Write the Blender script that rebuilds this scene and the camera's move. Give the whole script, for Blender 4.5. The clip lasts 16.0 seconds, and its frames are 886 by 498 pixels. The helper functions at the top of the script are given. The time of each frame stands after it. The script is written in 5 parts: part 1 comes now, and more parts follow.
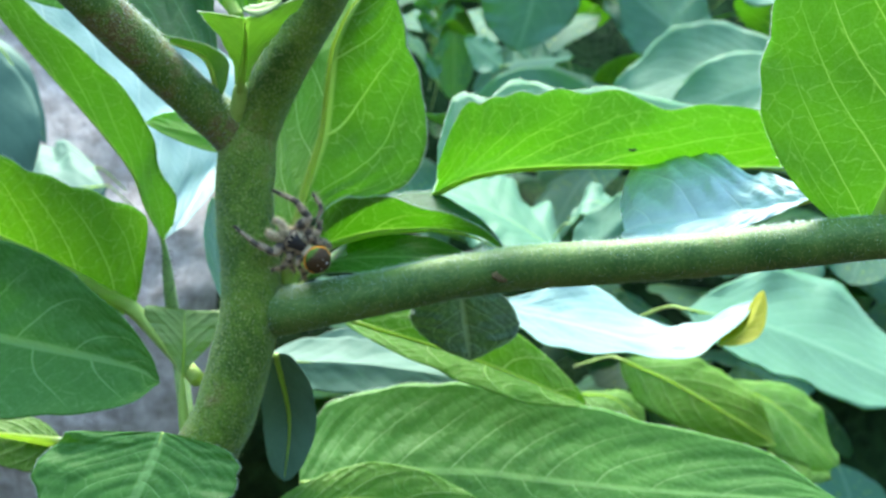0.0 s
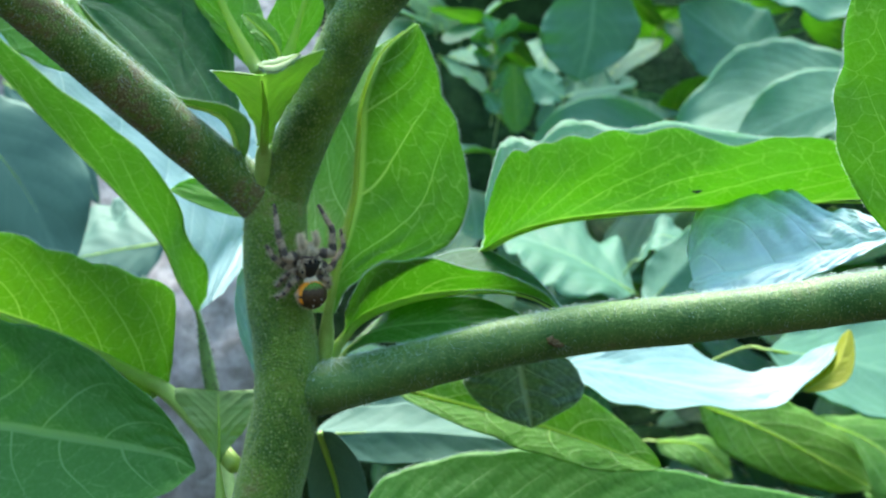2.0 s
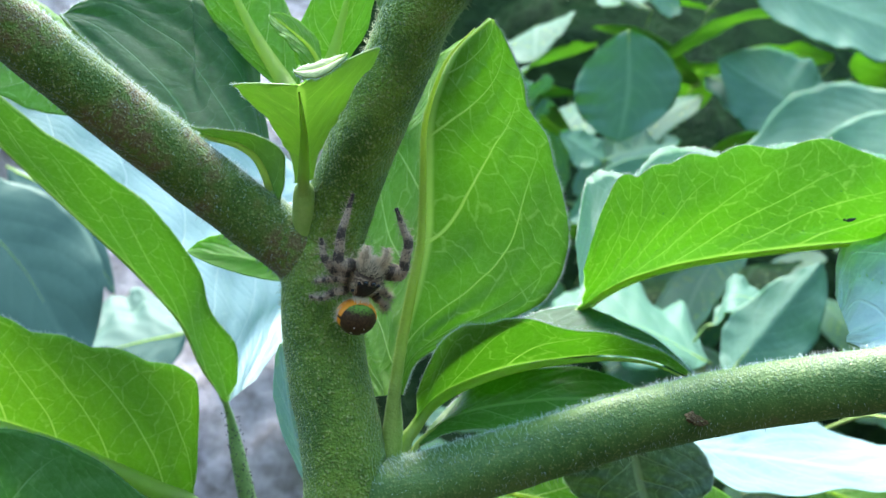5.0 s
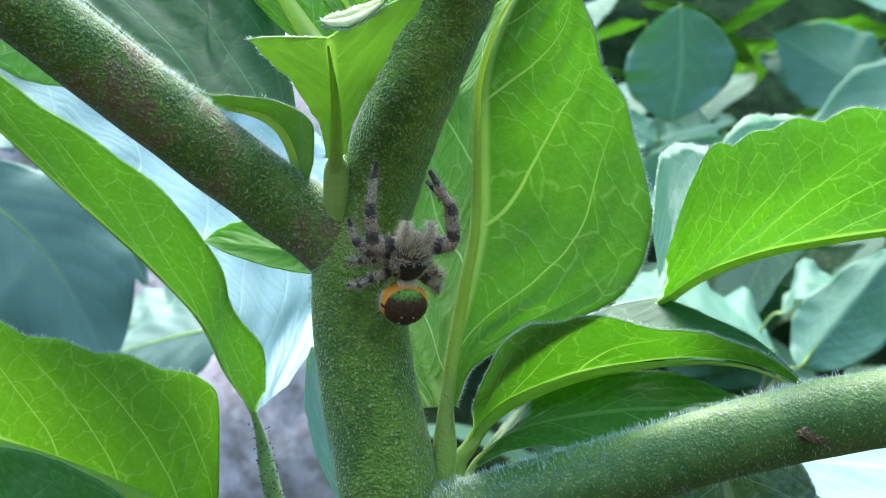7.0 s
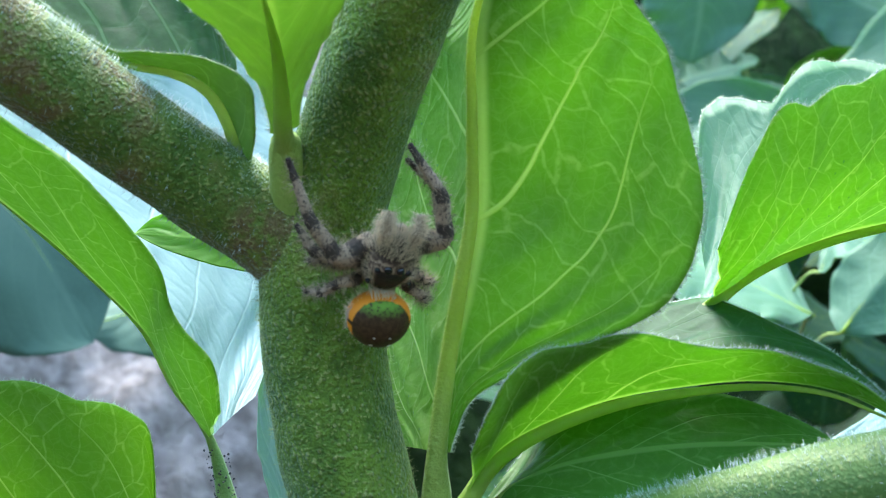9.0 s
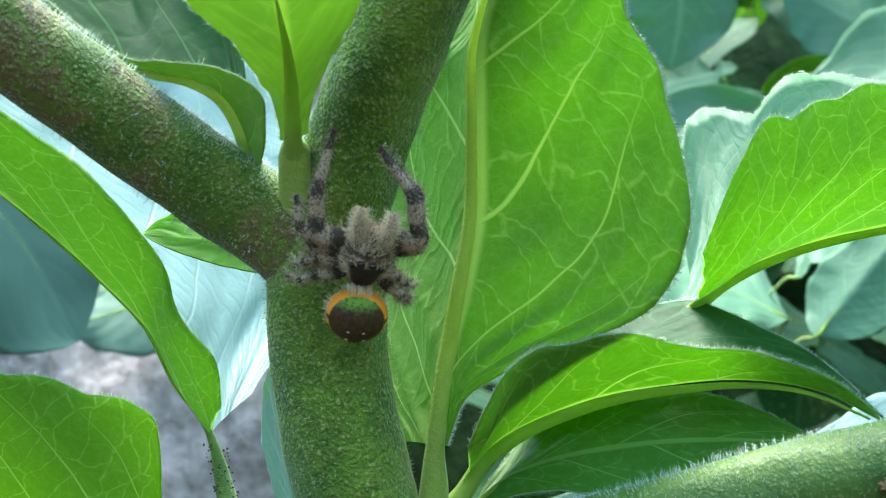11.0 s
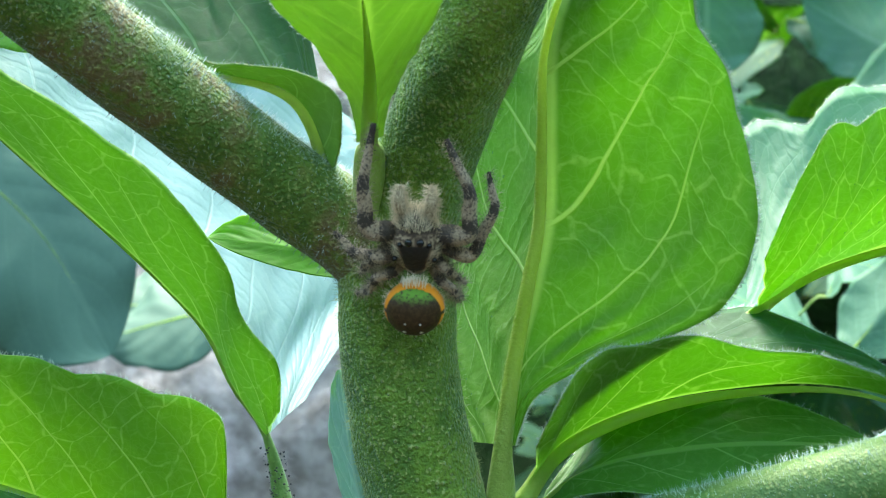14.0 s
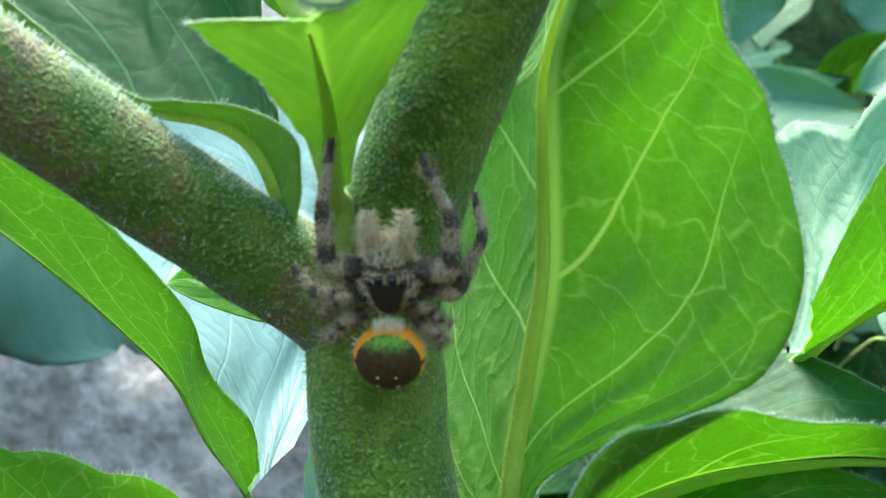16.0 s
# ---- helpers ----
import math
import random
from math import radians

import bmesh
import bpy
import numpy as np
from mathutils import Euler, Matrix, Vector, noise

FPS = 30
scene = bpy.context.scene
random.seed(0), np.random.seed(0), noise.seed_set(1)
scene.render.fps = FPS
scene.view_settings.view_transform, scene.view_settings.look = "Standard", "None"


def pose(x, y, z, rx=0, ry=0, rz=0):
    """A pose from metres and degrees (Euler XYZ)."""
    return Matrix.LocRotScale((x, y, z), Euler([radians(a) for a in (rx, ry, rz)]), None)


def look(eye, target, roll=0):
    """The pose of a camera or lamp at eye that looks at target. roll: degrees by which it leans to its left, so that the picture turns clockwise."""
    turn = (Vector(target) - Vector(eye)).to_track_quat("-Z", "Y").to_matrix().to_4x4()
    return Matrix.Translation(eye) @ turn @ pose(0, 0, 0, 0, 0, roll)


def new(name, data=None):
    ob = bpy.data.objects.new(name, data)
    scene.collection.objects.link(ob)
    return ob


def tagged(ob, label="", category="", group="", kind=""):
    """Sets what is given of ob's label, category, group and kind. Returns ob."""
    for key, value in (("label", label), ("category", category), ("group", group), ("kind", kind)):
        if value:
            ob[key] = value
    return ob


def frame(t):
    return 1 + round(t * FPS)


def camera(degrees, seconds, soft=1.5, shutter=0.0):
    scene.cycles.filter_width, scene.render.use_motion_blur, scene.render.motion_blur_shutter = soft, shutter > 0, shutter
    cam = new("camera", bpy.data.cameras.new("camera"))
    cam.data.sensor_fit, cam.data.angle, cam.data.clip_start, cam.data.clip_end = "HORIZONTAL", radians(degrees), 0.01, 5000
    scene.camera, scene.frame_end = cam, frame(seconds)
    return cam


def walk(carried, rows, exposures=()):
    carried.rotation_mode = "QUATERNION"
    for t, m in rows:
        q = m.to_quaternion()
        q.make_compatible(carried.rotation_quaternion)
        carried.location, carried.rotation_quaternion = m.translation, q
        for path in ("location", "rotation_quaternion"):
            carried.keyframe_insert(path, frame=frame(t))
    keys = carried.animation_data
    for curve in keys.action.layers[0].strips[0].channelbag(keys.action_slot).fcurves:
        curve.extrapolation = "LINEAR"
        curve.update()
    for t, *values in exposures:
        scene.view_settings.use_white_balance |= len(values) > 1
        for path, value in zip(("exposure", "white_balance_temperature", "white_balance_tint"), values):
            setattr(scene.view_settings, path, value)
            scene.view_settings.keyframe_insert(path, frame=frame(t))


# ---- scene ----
cam = camera(35.99, 16.0, soft=1.0)


def aim(x, y, z, yaw, pitch, roll):
    """A camera pose: metres, then degrees to the left of +y, upwards, and leaning to the left."""
    return pose(x, y, z, 90 + pitch, 0, yaw) @ pose(0, 0, 0, 0, 0, roll)


PATH = [
    (0, 0.02288, -0.20496, -0.01250, -3.650, 0.365, 5.356),
    (0.5, 0.01826, -0.20093, -0.00741, -3.926, 0.803, 4.862),
    (1, 0.02829, -0.20065, -0.00717, -2.647, 1.068, 4.071),
    (1.5, 0.02942, -0.19874, -0.00295, -1.724, 0.860, 3.896),
    (2, 0.02750, -0.18790, -0.00750, -0.359, 1.438, 2.556),
    (2.5, 0.02006, -0.17534, -0.00675, 0.613, 2.632, 0.183),
    (3, 0.01807, -0.16620, -0.01212, 1.283, 4.541, -0.164),
    (3.5, 0.01686, -0.16344, -0.01370, 0.225, 5.562, -0.091),
    (3.7, 0.01773, -0.16357, -0.01285, 0.337, 5.431, -0.067),
    (5.8, 0.02035, -0.13772, -0.00919, 1.222, 4.855, -0.516),
    (6, 0.01977, -0.13774, -0.00921, 1.595, 4.730, -0.607),
    (6.5, 0.02063, -0.12443, -0.00792, 2.307, 4.021, -0.594),
    (7, 0.01858, -0.12371, -0.00753, 2.510, 4.450, -0.668),
    (7.5, 0.01924, -0.12423, -0.00645, 1.973, 4.882, -0.674),
    (8, 0.02054, -0.11151, -0.00402, 1.706, 3.402, -1.132),
    (8.5, 0.01960, -0.10192, -0.00149, 2.639, 2.007, -1.451),
    (9, 0.01930, -0.09482, -0.00149, 3.143, 2.104, -1.576),
    (9.5, 0.01821, -0.09465, -0.00269, 3.184, 2.444, -1.620),
    (9.7, 0.01952, -0.09488, -0.00156, 3.327, 1.800, -1.661),
    (11.8, 0.01704, -0.10130, -0.00176, 1.600, 2.634, -0.894),
    (12, 0.01670, -0.10054, -0.00363, 2.114, 2.877, -0.756),
    (12.5, 0.01253, -0.09918, -0.00865, 1.528, 4.521, -0.626),
    (13, 0.01261, -0.10067, -0.00421, 1.150, 3.793, -0.553),
    (13.5, 0.01029, -0.10212, -0.00379, 1.183, 3.762, -0.622),
    (14, 0.01397, -0.10132, -0.00314, 2.815, 3.150, -0.665),
    (14.5, 0.01645, -0.09981, -0.00302, 3.249, 2.842, -0.875),
    (15, 0.01755, -0.09931, -0.00405, 4.026, 3.527, -1.241),
    (15.5, 0.01400, -0.08535, 0.00008, 2.987, 2.877, -1.545),
    (16, 0.01605, -0.08538, 0.00423, 4.039, 1.356, -1.985),
]
EXPOSURE = 2.60
walk(cam, [(t, aim(*row)) for t, *row in PATH], [(t, EXPOSURE + e, k, g) for t, e, k, g in ((0, 0.03, 6600, 3), (0.6, 0.03, 6600, 3), (1.4, -0.18, 6550, 2), (2.1, -0.24, 6450, 1), (2.7, -0.04, 6500, 6), (3.5, 0.02, 6450, 9), (6, 0.04, 6350, 14), (7.5, 0.04, 6250, 15), (9, 0.06, 6450, 11), (9.7, 0.07, 6500, 10), (12, 0.13, 7000, 0), (16, 0.12, 7000, 0))])
# end of path

# a close-range lens with a little blur before and behind the stem
cam.data.dof.use_dof = True
cam.data.dof.focus_distance, cam.data.dof.aperture_fstop = 0.114, 100.0

# ---- world, sun, exposure ----
SUN_UP, SUN_TURN = 66, -20
world = bpy.data.worlds.new("sky")
scene.world = world
world.use_nodes = True
wn = world.node_tree.nodes
sky = wn.new("ShaderNodeTexSky")
sky.sky_type, sky.sun_disc = "NISHITA", False
sky.sun_elevation, sky.sun_rotation = radians(SUN_UP), radians(SUN_TURN)
sky.air_density, sky.dust_density = 1.6, 0.6
wn["Background"].inputs["Strength"].default_value = 0.145
world.node_tree.links.new(sky.outputs[0], wn["Background"].inputs[0])
sun = new("sun", bpy.data.lights.new("sun", "SUN"))
sun.data.energy, sun.data.angle, sun.data.color = 2.7, radians(40), (1.0, 0.97, 0.91)
sun_from = Vector((math.sin(radians(SUN_TURN)) * math.cos(radians(SUN_UP)), math.cos(radians(SUN_TURN)) * math.cos(radians(SUN_UP)), math.sin(radians(SUN_UP))))
sun.matrix_world = look(sun_from, (0, 0, 0))

# ---- materials ----


def nodes_of(name):
    m = bpy.data.materials.new(name)
    m.use_nodes = True
    t = m.node_tree
    return m, t, t.nodes["Principled BSDF"], t.nodes["Material Output"]


def put(t, kind, **values):
    n = t.nodes.new(kind)
    for key, value in values.items():
        if key in n.inputs:
            n.inputs[key].default_value = value
    return n


def maths(t, op, a, b=None, c=None):
    n = t.nodes.new("ShaderNodeMath")
    n.operation = op
    for i, v in enumerate((a, b, c)):
        if v is None:
            continue
        if isinstance(v, (int, float)):
            n.inputs[i].default_value = v
        else:
            t.links.new(v, n.inputs[i])
    return n.outputs[0]


def mixed(t, fac, a, b):
    n = t.nodes.new("ShaderNodeMix")
    n.data_type = "RGBA"
    for sock, v in ((n.inputs[0], fac), (n.inputs[6], a), (n.inputs[7], b)):
        if isinstance(v, (int, float)):
            sock.default_value = v
        elif isinstance(v, tuple):
            sock.default_value = (*v, 1)
        else:
            t.links.new(v, sock)
    return n.outputs[2]


def ramp(t, fac, a, b):
    n = t.nodes.new("ShaderNodeMapRange")
    n.interpolation_type = "SMOOTHSTEP"
    n.inputs[1].default_value, n.inputs[2].default_value = a, b
    t.links.new(fac, n.inputs[0])
    return n.outputs[0]


def leaf_material(name, flesh, dark, vein, glow_flesh, glow_vein, glow_share, rough, sheen, relief, tip=None):
    """Leaf skin. The blade's UV map holds the way along the midrib (0 to 1) and across (-1 to 1)."""
    m, t, p, out = nodes_of(name)
    uv = t.nodes.new("ShaderNodeUVMap")
    uv.uv_map = "UVMap"
    xyz = t.nodes.new("ShaderNodeSeparateXYZ")
    t.links.new(uv.outputs[0], xyz.inputs[0])
    s, u = xyz.outputs[0], maths(t, "ABSOLUTE", xyz.outputs[1])
    geo = t.nodes.new("ShaderNodeTexCoord")
    spot = geo.outputs["Object"]
    big = put(t, "ShaderNodeTexNoise", Scale=55.0, Detail=3.0)
    fine = put(t, "ShaderNodeTexNoise", Scale=1500.0, Detail=3.0)
    warp = put(t, "ShaderNodeTexNoise", Scale=260.0, Detail=2.0)
    for n in (big, fine, warp):
        t.links.new(spot, n.inputs["Vector"])
    bent = t.nodes.new("ShaderNodeMix")
    bent.data_type = "RGBA"
    bent.blend_type = "LINEAR_LIGHT"
    bent.inputs[0].default_value = 0.0020
    t.links.new(spot, bent.inputs[6])
    t.links.new(warp.outputs["Color"], bent.inputs[7])
    cells = put(t, "ShaderNodeTexVoronoi", Scale=410.0)
    small = put(t, "ShaderNodeTexVoronoi", Scale=900.0)
    for n in (cells, small):
        n.feature = "DISTANCE_TO_EDGE"
        t.links.new(bent.outputs[2], n.inputs["Vector"])
    # side veins and the ladder of cross veins follow the map that shaped the blade
    vein_map = t.nodes.new("ShaderNodeUVMap")
    vein_map.uv_map = "Veins"
    ways = t.nodes.new("ShaderNodeSeparateXYZ")
    t.links.new(vein_map.outputs[0], ways.inputs[0])
    lane = maths(t, "ADD", ways.outputs[0], maths(t, "MULTIPLY", maths(t, "SUBTRACT", warp.outputs[0], 0.5), 0.05))
    away = maths(t, "ABSOLUTE", maths(t, "SUBTRACT", maths(t, "FRACT", lane), 0.5))
    slim = maths(t, "MULTIPLY", ramp(t, u, 1.02, 0.55), ramp(t, maths(t, "ADD", away, maths(t, "MULTIPLY", u, -0.010)), 0.468, 0.488))
    rib = ramp(t, u, 0.075, 0.03)
    # irregular meshes of cross veins between them
    across = t.nodes.new("ShaderNodeCombineXYZ")
    t.links.new(maths(t, "ADD", maths(t, "MULTIPLY", lane, 0.9), maths(t, "MULTIPLY", warp.outputs[0], 0.25)), across.inputs[0])
    t.links.new(maths(t, "ADD", maths(t, "MULTIPLY", ways.outputs[1], 2.0), maths(t, "MULTIPLY", warp.outputs[0], 1.2)), across.inputs[1])
    rungs = put(t, "ShaderNodeTexVoronoi", Scale=1.0, Randomness=0.9)
    rungs.feature, rungs.voronoi_dimensions = "DISTANCE_TO_EDGE", "2D"
    t.links.new(across.outputs[0], rungs.inputs["Vector"])
    step = rungs.outputs["Distance"]
    net = maths(t, "MULTIPLY", ramp(t, step, 0.05, 0.01), maths(t, "ADD", 0.08, maths(t, "MULTIPLY", ramp(t, fine.outputs[0], 0.3, 0.6), 0.4)))
    net = maths(t, "MAXIMUM", net, maths(t, "MULTIPLY", ramp(t, cells.outputs[0], 0.04, 0.0), 0.12))
    net = maths(t, "MAXIMUM", net, maths(t, "MULTIPLY", ramp(t, small.outputs[0], 0.06, 0.0), 0.09))
    mask = maths(t, "MAXIMUM", maths(t, "MAXIMUM", slim, rib), net)
    col = mixed(t, ramp(t, big.outputs[0], 0.32, 0.68), dark, flesh)
    col = mixed(t, maths(t, "MULTIPLY", ramp(t, fine.outputs[0], 0.42, 0.72), 0.32), col, vein)
    col = mixed(t, maths(t, "MULTIPLY", mask, 0.92), col, vein)
    glow = mixed(t, maths(t, "MULTIPLY", ramp(t, big.outputs[0], 0.35, 0.7), 0.35), glow_flesh, flesh)
    glow = mixed(t, maths(t, "MULTIPLY", mask, 0.92), glow, glow_vein)
    if tip:
        old = ramp(t, maths(t, "ADD", s, maths(t, "MULTIPLY", big.outputs[0], 0.1)), 0.95, 0.985)
        col, glow = mixed(t, old, col, tip), mixed(t, old, glow, tip)
    # the flesh bulges between the veins, which lie in furrows above and stand out below
    dome = maths(t, "MULTIPLY", ramp(t, away, 0.5, 0.2), 0.45)
    dome = maths(t, "ADD", dome, maths(t, "MULTIPLY", ramp(t, step, 0.0, 0.3), 0.2))
    height = maths(t, "ADD", dome, maths(t, "MULTIPLY", fine.outputs[0], 0.22))
    height = maths(t, "SUBTRACT", height, maths(t, "MULTIPLY", slim, 0.35))
    bump = put(t, "ShaderNodeBump", Strength=min(1.0, abs(relief) * 1.1), Distance=0.0004)
    bump.invert = relief < 0
    t.links.new(height, bump.inputs["Height"])
    t.links.new(col, p.inputs["Base Color"])
    t.links.new(bump.outputs[0], p.inputs["Normal"])
    p.inputs["Roughness"].default_value = rough
    p.inputs["Sheen Weight"].default_value = sheen
    p.inputs["Sheen Roughness"].default_value = 0.55
    p.inputs["Sheen Tint"].default_value = (0.72, 0.97, 1.0, 1)
    tr = t.nodes.new("ShaderNodeBsdfTranslucent")
    t.links.new(glow, tr.inputs["Color"])
    t.links.new(bump.outputs[0], tr.inputs["Normal"])
    mix = t.nodes.new("ShaderNodeMixShader")
    mix.inputs[0].default_value = glow_share
    t.links.new(p.outputs[0], mix.inputs[1])
    t.links.new(tr.outputs[0], mix.inputs[2])
    t.links.new(mix.outputs[0], out.inputs["Surface"])
    return m


TOP_SKIN = ((0.03, 0.12, 0.05), (0.02, 0.085, 0.042), (0.10, 0.25, 0.13), (0.30, 0.66, 0.07), (0.5, 0.8, 0.2), 0.38, 0.45, 0.35, 0.28)
TOP = leaf_material("leaf_top", *TOP_SKIN)
YELLOWED = leaf_material("leaf_yellowed", (0.5, 0.47, 0.03), (0.38, 0.4, 0.03), (0.55, 0.5, 0.08), (0.85, 0.8, 0.04), (0.9, 0.85, 0.1), 0.5, 0.6, 0.0, 0.4)
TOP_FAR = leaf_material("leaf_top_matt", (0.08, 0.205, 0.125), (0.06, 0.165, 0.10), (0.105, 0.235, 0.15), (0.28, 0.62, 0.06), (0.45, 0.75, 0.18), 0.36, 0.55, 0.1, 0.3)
# pale blue-green that carries the sky's reflection in the base colour
TOP_SKYLIT = leaf_material("leaf_top_skylit", (0.18, 0.32, 0.31), (0.13, 0.25, 0.24), (0.25, 0.38, 0.37), (0.28, 0.6, 0.12), (0.45, 0.75, 0.25), 0.25, 0.5, 0.3, 0.4)
# palest upper skin: the light of the open sky is mixed into its colour
TOP_SKYLIT_PALE = leaf_material("leaf_top_skylit_pale", (0.48, 0.64, 0.64), (0.25, 0.42, 0.40), (0.55, 0.68, 0.66), (0.3, 0.6, 0.3), (0.45, 0.75, 0.35), 0.2, 0.4, 0.8, 1.0)
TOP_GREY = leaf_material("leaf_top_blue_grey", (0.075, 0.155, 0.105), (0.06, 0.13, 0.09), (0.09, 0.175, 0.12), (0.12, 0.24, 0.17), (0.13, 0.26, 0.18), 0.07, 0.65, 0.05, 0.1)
# very dark green: shade on the upper side is part of this colour
TOP_SHADED = leaf_material("leaf_top_shaded", (0.008, 0.055, 0.02), (0.006, 0.04, 0.017), (0.06, 0.16, 0.06), (0.30, 0.66, 0.07), (0.4, 0.7, 0.16), 0.36, 0.5, 0.06, 0.3)
UNDER = leaf_material("leaf_underside", (0.12, 0.27, 0.04), (0.09, 0.21, 0.033), (0.36, 0.50, 0.17), (0.42, 0.73, 0.11), (0.88, 1.0, 0.50), 0.52, 0.55, 0.02, -0.7)
TOP_YOUNG = leaf_material("leaf_top_young", (0.14, 0.34, 0.03), (0.10, 0.28, 0.025), (0.25, 0.44, 0.1), (0.5, 0.85, 0.06), (0.6, 0.9, 0.2), 0.46, 0.5, 0.05, 0.4)
UNDER_YOUNG = leaf_material("leaf_underside_young", (0.22, 0.33, 0.10), (0.18, 0.28, 0.08), (0.27, 0.38, 0.13), (0.46, 0.62, 0.17), (0.54, 0.7, 0.22), 0.42, 0.6, 0.05, -0.12)
UNDER_DULL = leaf_material("leaf_underside_dull", (0.13, 0.22, 0.06), (0.10, 0.18, 0.05), (0.2, 0.3, 0.11), (0.28, 0.45, 0.10), (0.38, 0.55, 0.18), 0.35, 0.6, 0.05, -0.3)
YOUNG_PLAIN = leaf_material("leaf_young_small", (0.10, 0.29, 0.02), (0.08, 0.25, 0.02), (0.13, 0.33, 0.03), (0.4, 0.75, 0.05), (0.46, 0.78, 0.09), 0.5, 0.6, 0.0, 0.08)
TOP_GREEN = leaf_material("leaf_top_green", (0.06, 0.195, 0.028), (0.042, 0.15, 0.022), (0.17, 0.34, 0.10), (0.25, 0.55, 0.05), (0.38, 0.62, 0.14), 0.35, 0.5, 0.0, 0.3)
TOP_DOWNY = leaf_material("leaf_top_downy_brown", (0.05, 0.13, 0.06), (0.05, 0.075, 0.04), (0.22, 0.32, 0.19), (0.1, 0.2, 0.06), (0.2, 0.25, 0.12), 0.15, 0.7, 0.4, 0.8)

for skin in (TOP_GREY, TOP_GREEN, TOP_SHADED, TOP_YOUNG, TOP_FAR, UNDER):
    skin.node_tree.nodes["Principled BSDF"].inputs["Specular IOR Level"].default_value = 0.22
TOP_SHADED.node_tree.nodes["Principled BSDF"].inputs["Specular IOR Level"].default_value = 0.08


def stalk_material(name, a, b, worn, rough, wear=0.6, relief=0.6, specks=0.6, glow=None, share=0.5):
    """Green bark with pale specks and brown corky patches."""
    m, t, p, out = nodes_of(name)
    geo = t.nodes.new("ShaderNodeTexCoord")
    big = put(t, "ShaderNodeTexNoise", Scale=130.0, Detail=5.0)
    mid = put(t, "ShaderNodeTexNoise", Scale=700.0, Detail=5.0, Roughness=0.7)
    dots = put(t, "ShaderNodeTexNoise", Scale=3400.0, Detail=2.0)
    for n in (big, mid, dots):
        t.links.new(geo.outputs["Object"], n.inputs["Vector"])
    col = mixed(t, ramp(t, maths(t, "ADD", maths(t, "MULTIPLY", big.outputs[0], 0.6), maths(t, "MULTIPLY", mid.outputs[0], 0.4)), 0.38, 0.6), a, b)
    patch = maths(t, "MULTIPLY", ramp(t, big.outputs[0], wear - 0.05, wear + 0.1), ramp(t, mid.outputs[0], 0.36, 0.58))
    col = mixed(t, maths(t, "MULTIPLY", patch, 0.85), col, worn)
    col = mixed(t, maths(t, "MULTIPLY", ramp(t, dots.outputs[0], 0.6, 0.66), specks), col, (0.42, 0.46, 0.16))
    col = mixed(t, maths(t, "MULTIPLY", ramp(t, dots.outputs[0], 0.4, 0.34), 0.6 * specks), col, (0.02, 0.03, 0.006))
    lens_shapes = put(t, "ShaderNodeTexVoronoi", Scale=2100.0, Randomness=1.0)
    t.links.new(geo.outputs["Object"], lens_shapes.inputs["Vector"])
    pick = t.nodes.new("ShaderNodeSeparateXYZ")
    t.links.new(lens_shapes.outputs["Color"], pick.inputs[0])
    dash = maths(t, "MULTIPLY", ramp(t, lens_shapes.outputs["Distance"], 0.34, 0.2), ramp(t, pick.outputs[0], 0.55, 0.7))
    col = mixed(t, maths(t, "MULTIPLY", dash, 0.7 * specks), col, (0.46, 0.47, 0.17))
    t.links.new(col, p.inputs["Base Color"])
    bump = put(t, "ShaderNodeBump", Strength=relief, Distance=0.0005)
    t.links.new(maths(t, "ADD", maths(t, "ADD", mid.outputs[0], maths(t, "MULTIPLY", dots.outputs[0], 1.0)), maths(t, "MULTIPLY", dash, 0.8)), bump.inputs["Height"])
    t.links.new(bump.outputs[0], p.inputs["Normal"])
    p.inputs["Roughness"].default_value = rough
    p.inputs["Specular IOR Level"].default_value = 0.35
    p.inputs["Sheen Weight"].default_value = 0.16
    p.inputs["Sheen Roughness"].default_value = 0.3
    p.inputs["Sheen Tint"].default_value = (0.7, 0.92, 1.0, 1)
    if glow:
        tr = t.nodes.new("ShaderNodeBsdfTranslucent")
        tr.inputs["Color"].default_value = (*glow, 1)
        mix = t.nodes.new("ShaderNodeMixShader")
        # the free stalk, below 0 on the map, is firmer than the rib on the blade
        uv = t.nodes.new("ShaderNodeUVMap")
        xyz = t.nodes.new("ShaderNodeSeparateXYZ")
        t.links.new(uv.outputs[0], xyz.inputs[0])
        t.links.new(maths(t, "MULTIPLY", ramp(t, xyz.outputs[0], -0.03, 0.18), share), mix.inputs[0])
        t.links.new(p.outputs[0], mix.inputs[1])
        t.links.new(tr.outputs[0], mix.inputs[2])
        t.links.new(mix.outputs[0], out.inputs["Surface"])
    return m


STALK = stalk_material("stalk_bark", (0.058, 0.135, 0.008), (0.155, 0.27, 0.02), (0.22, 0.17, 0.06), 0.6, 0.6, 0.9, 0.6)
STALK_SMOOTH = stalk_material("stalk_bark_smooth", (0.04, 0.11, 0.016), (0.09, 0.175, 0.03), (0.16, 0.15, 0.06), 0.55, 0.66, 0.25, 0.3)
STALK_SMOOTH.node_tree.nodes["Principled BSDF"].inputs["Sheen Weight"].default_value = 0.14
STALK_SCAR = stalk_material("bark_scar_cork", (0.11, 0.08, 0.035), (0.21, 0.14, 0.06), (0.25, 0.16, 0.08), 0.8, 0.45, 0.9)
STALK_SCAR.node_tree.nodes["Principled BSDF"].inputs["Sheen Weight"].default_value = 0.0
STALK_BROWN = stalk_material("stalk_bark_corky", (0.06, 0.13, 0.009), (0.15, 0.235, 0.025), (0.15, 0.095, 0.04), 0.65, 0.46, 0.8, 0.5)
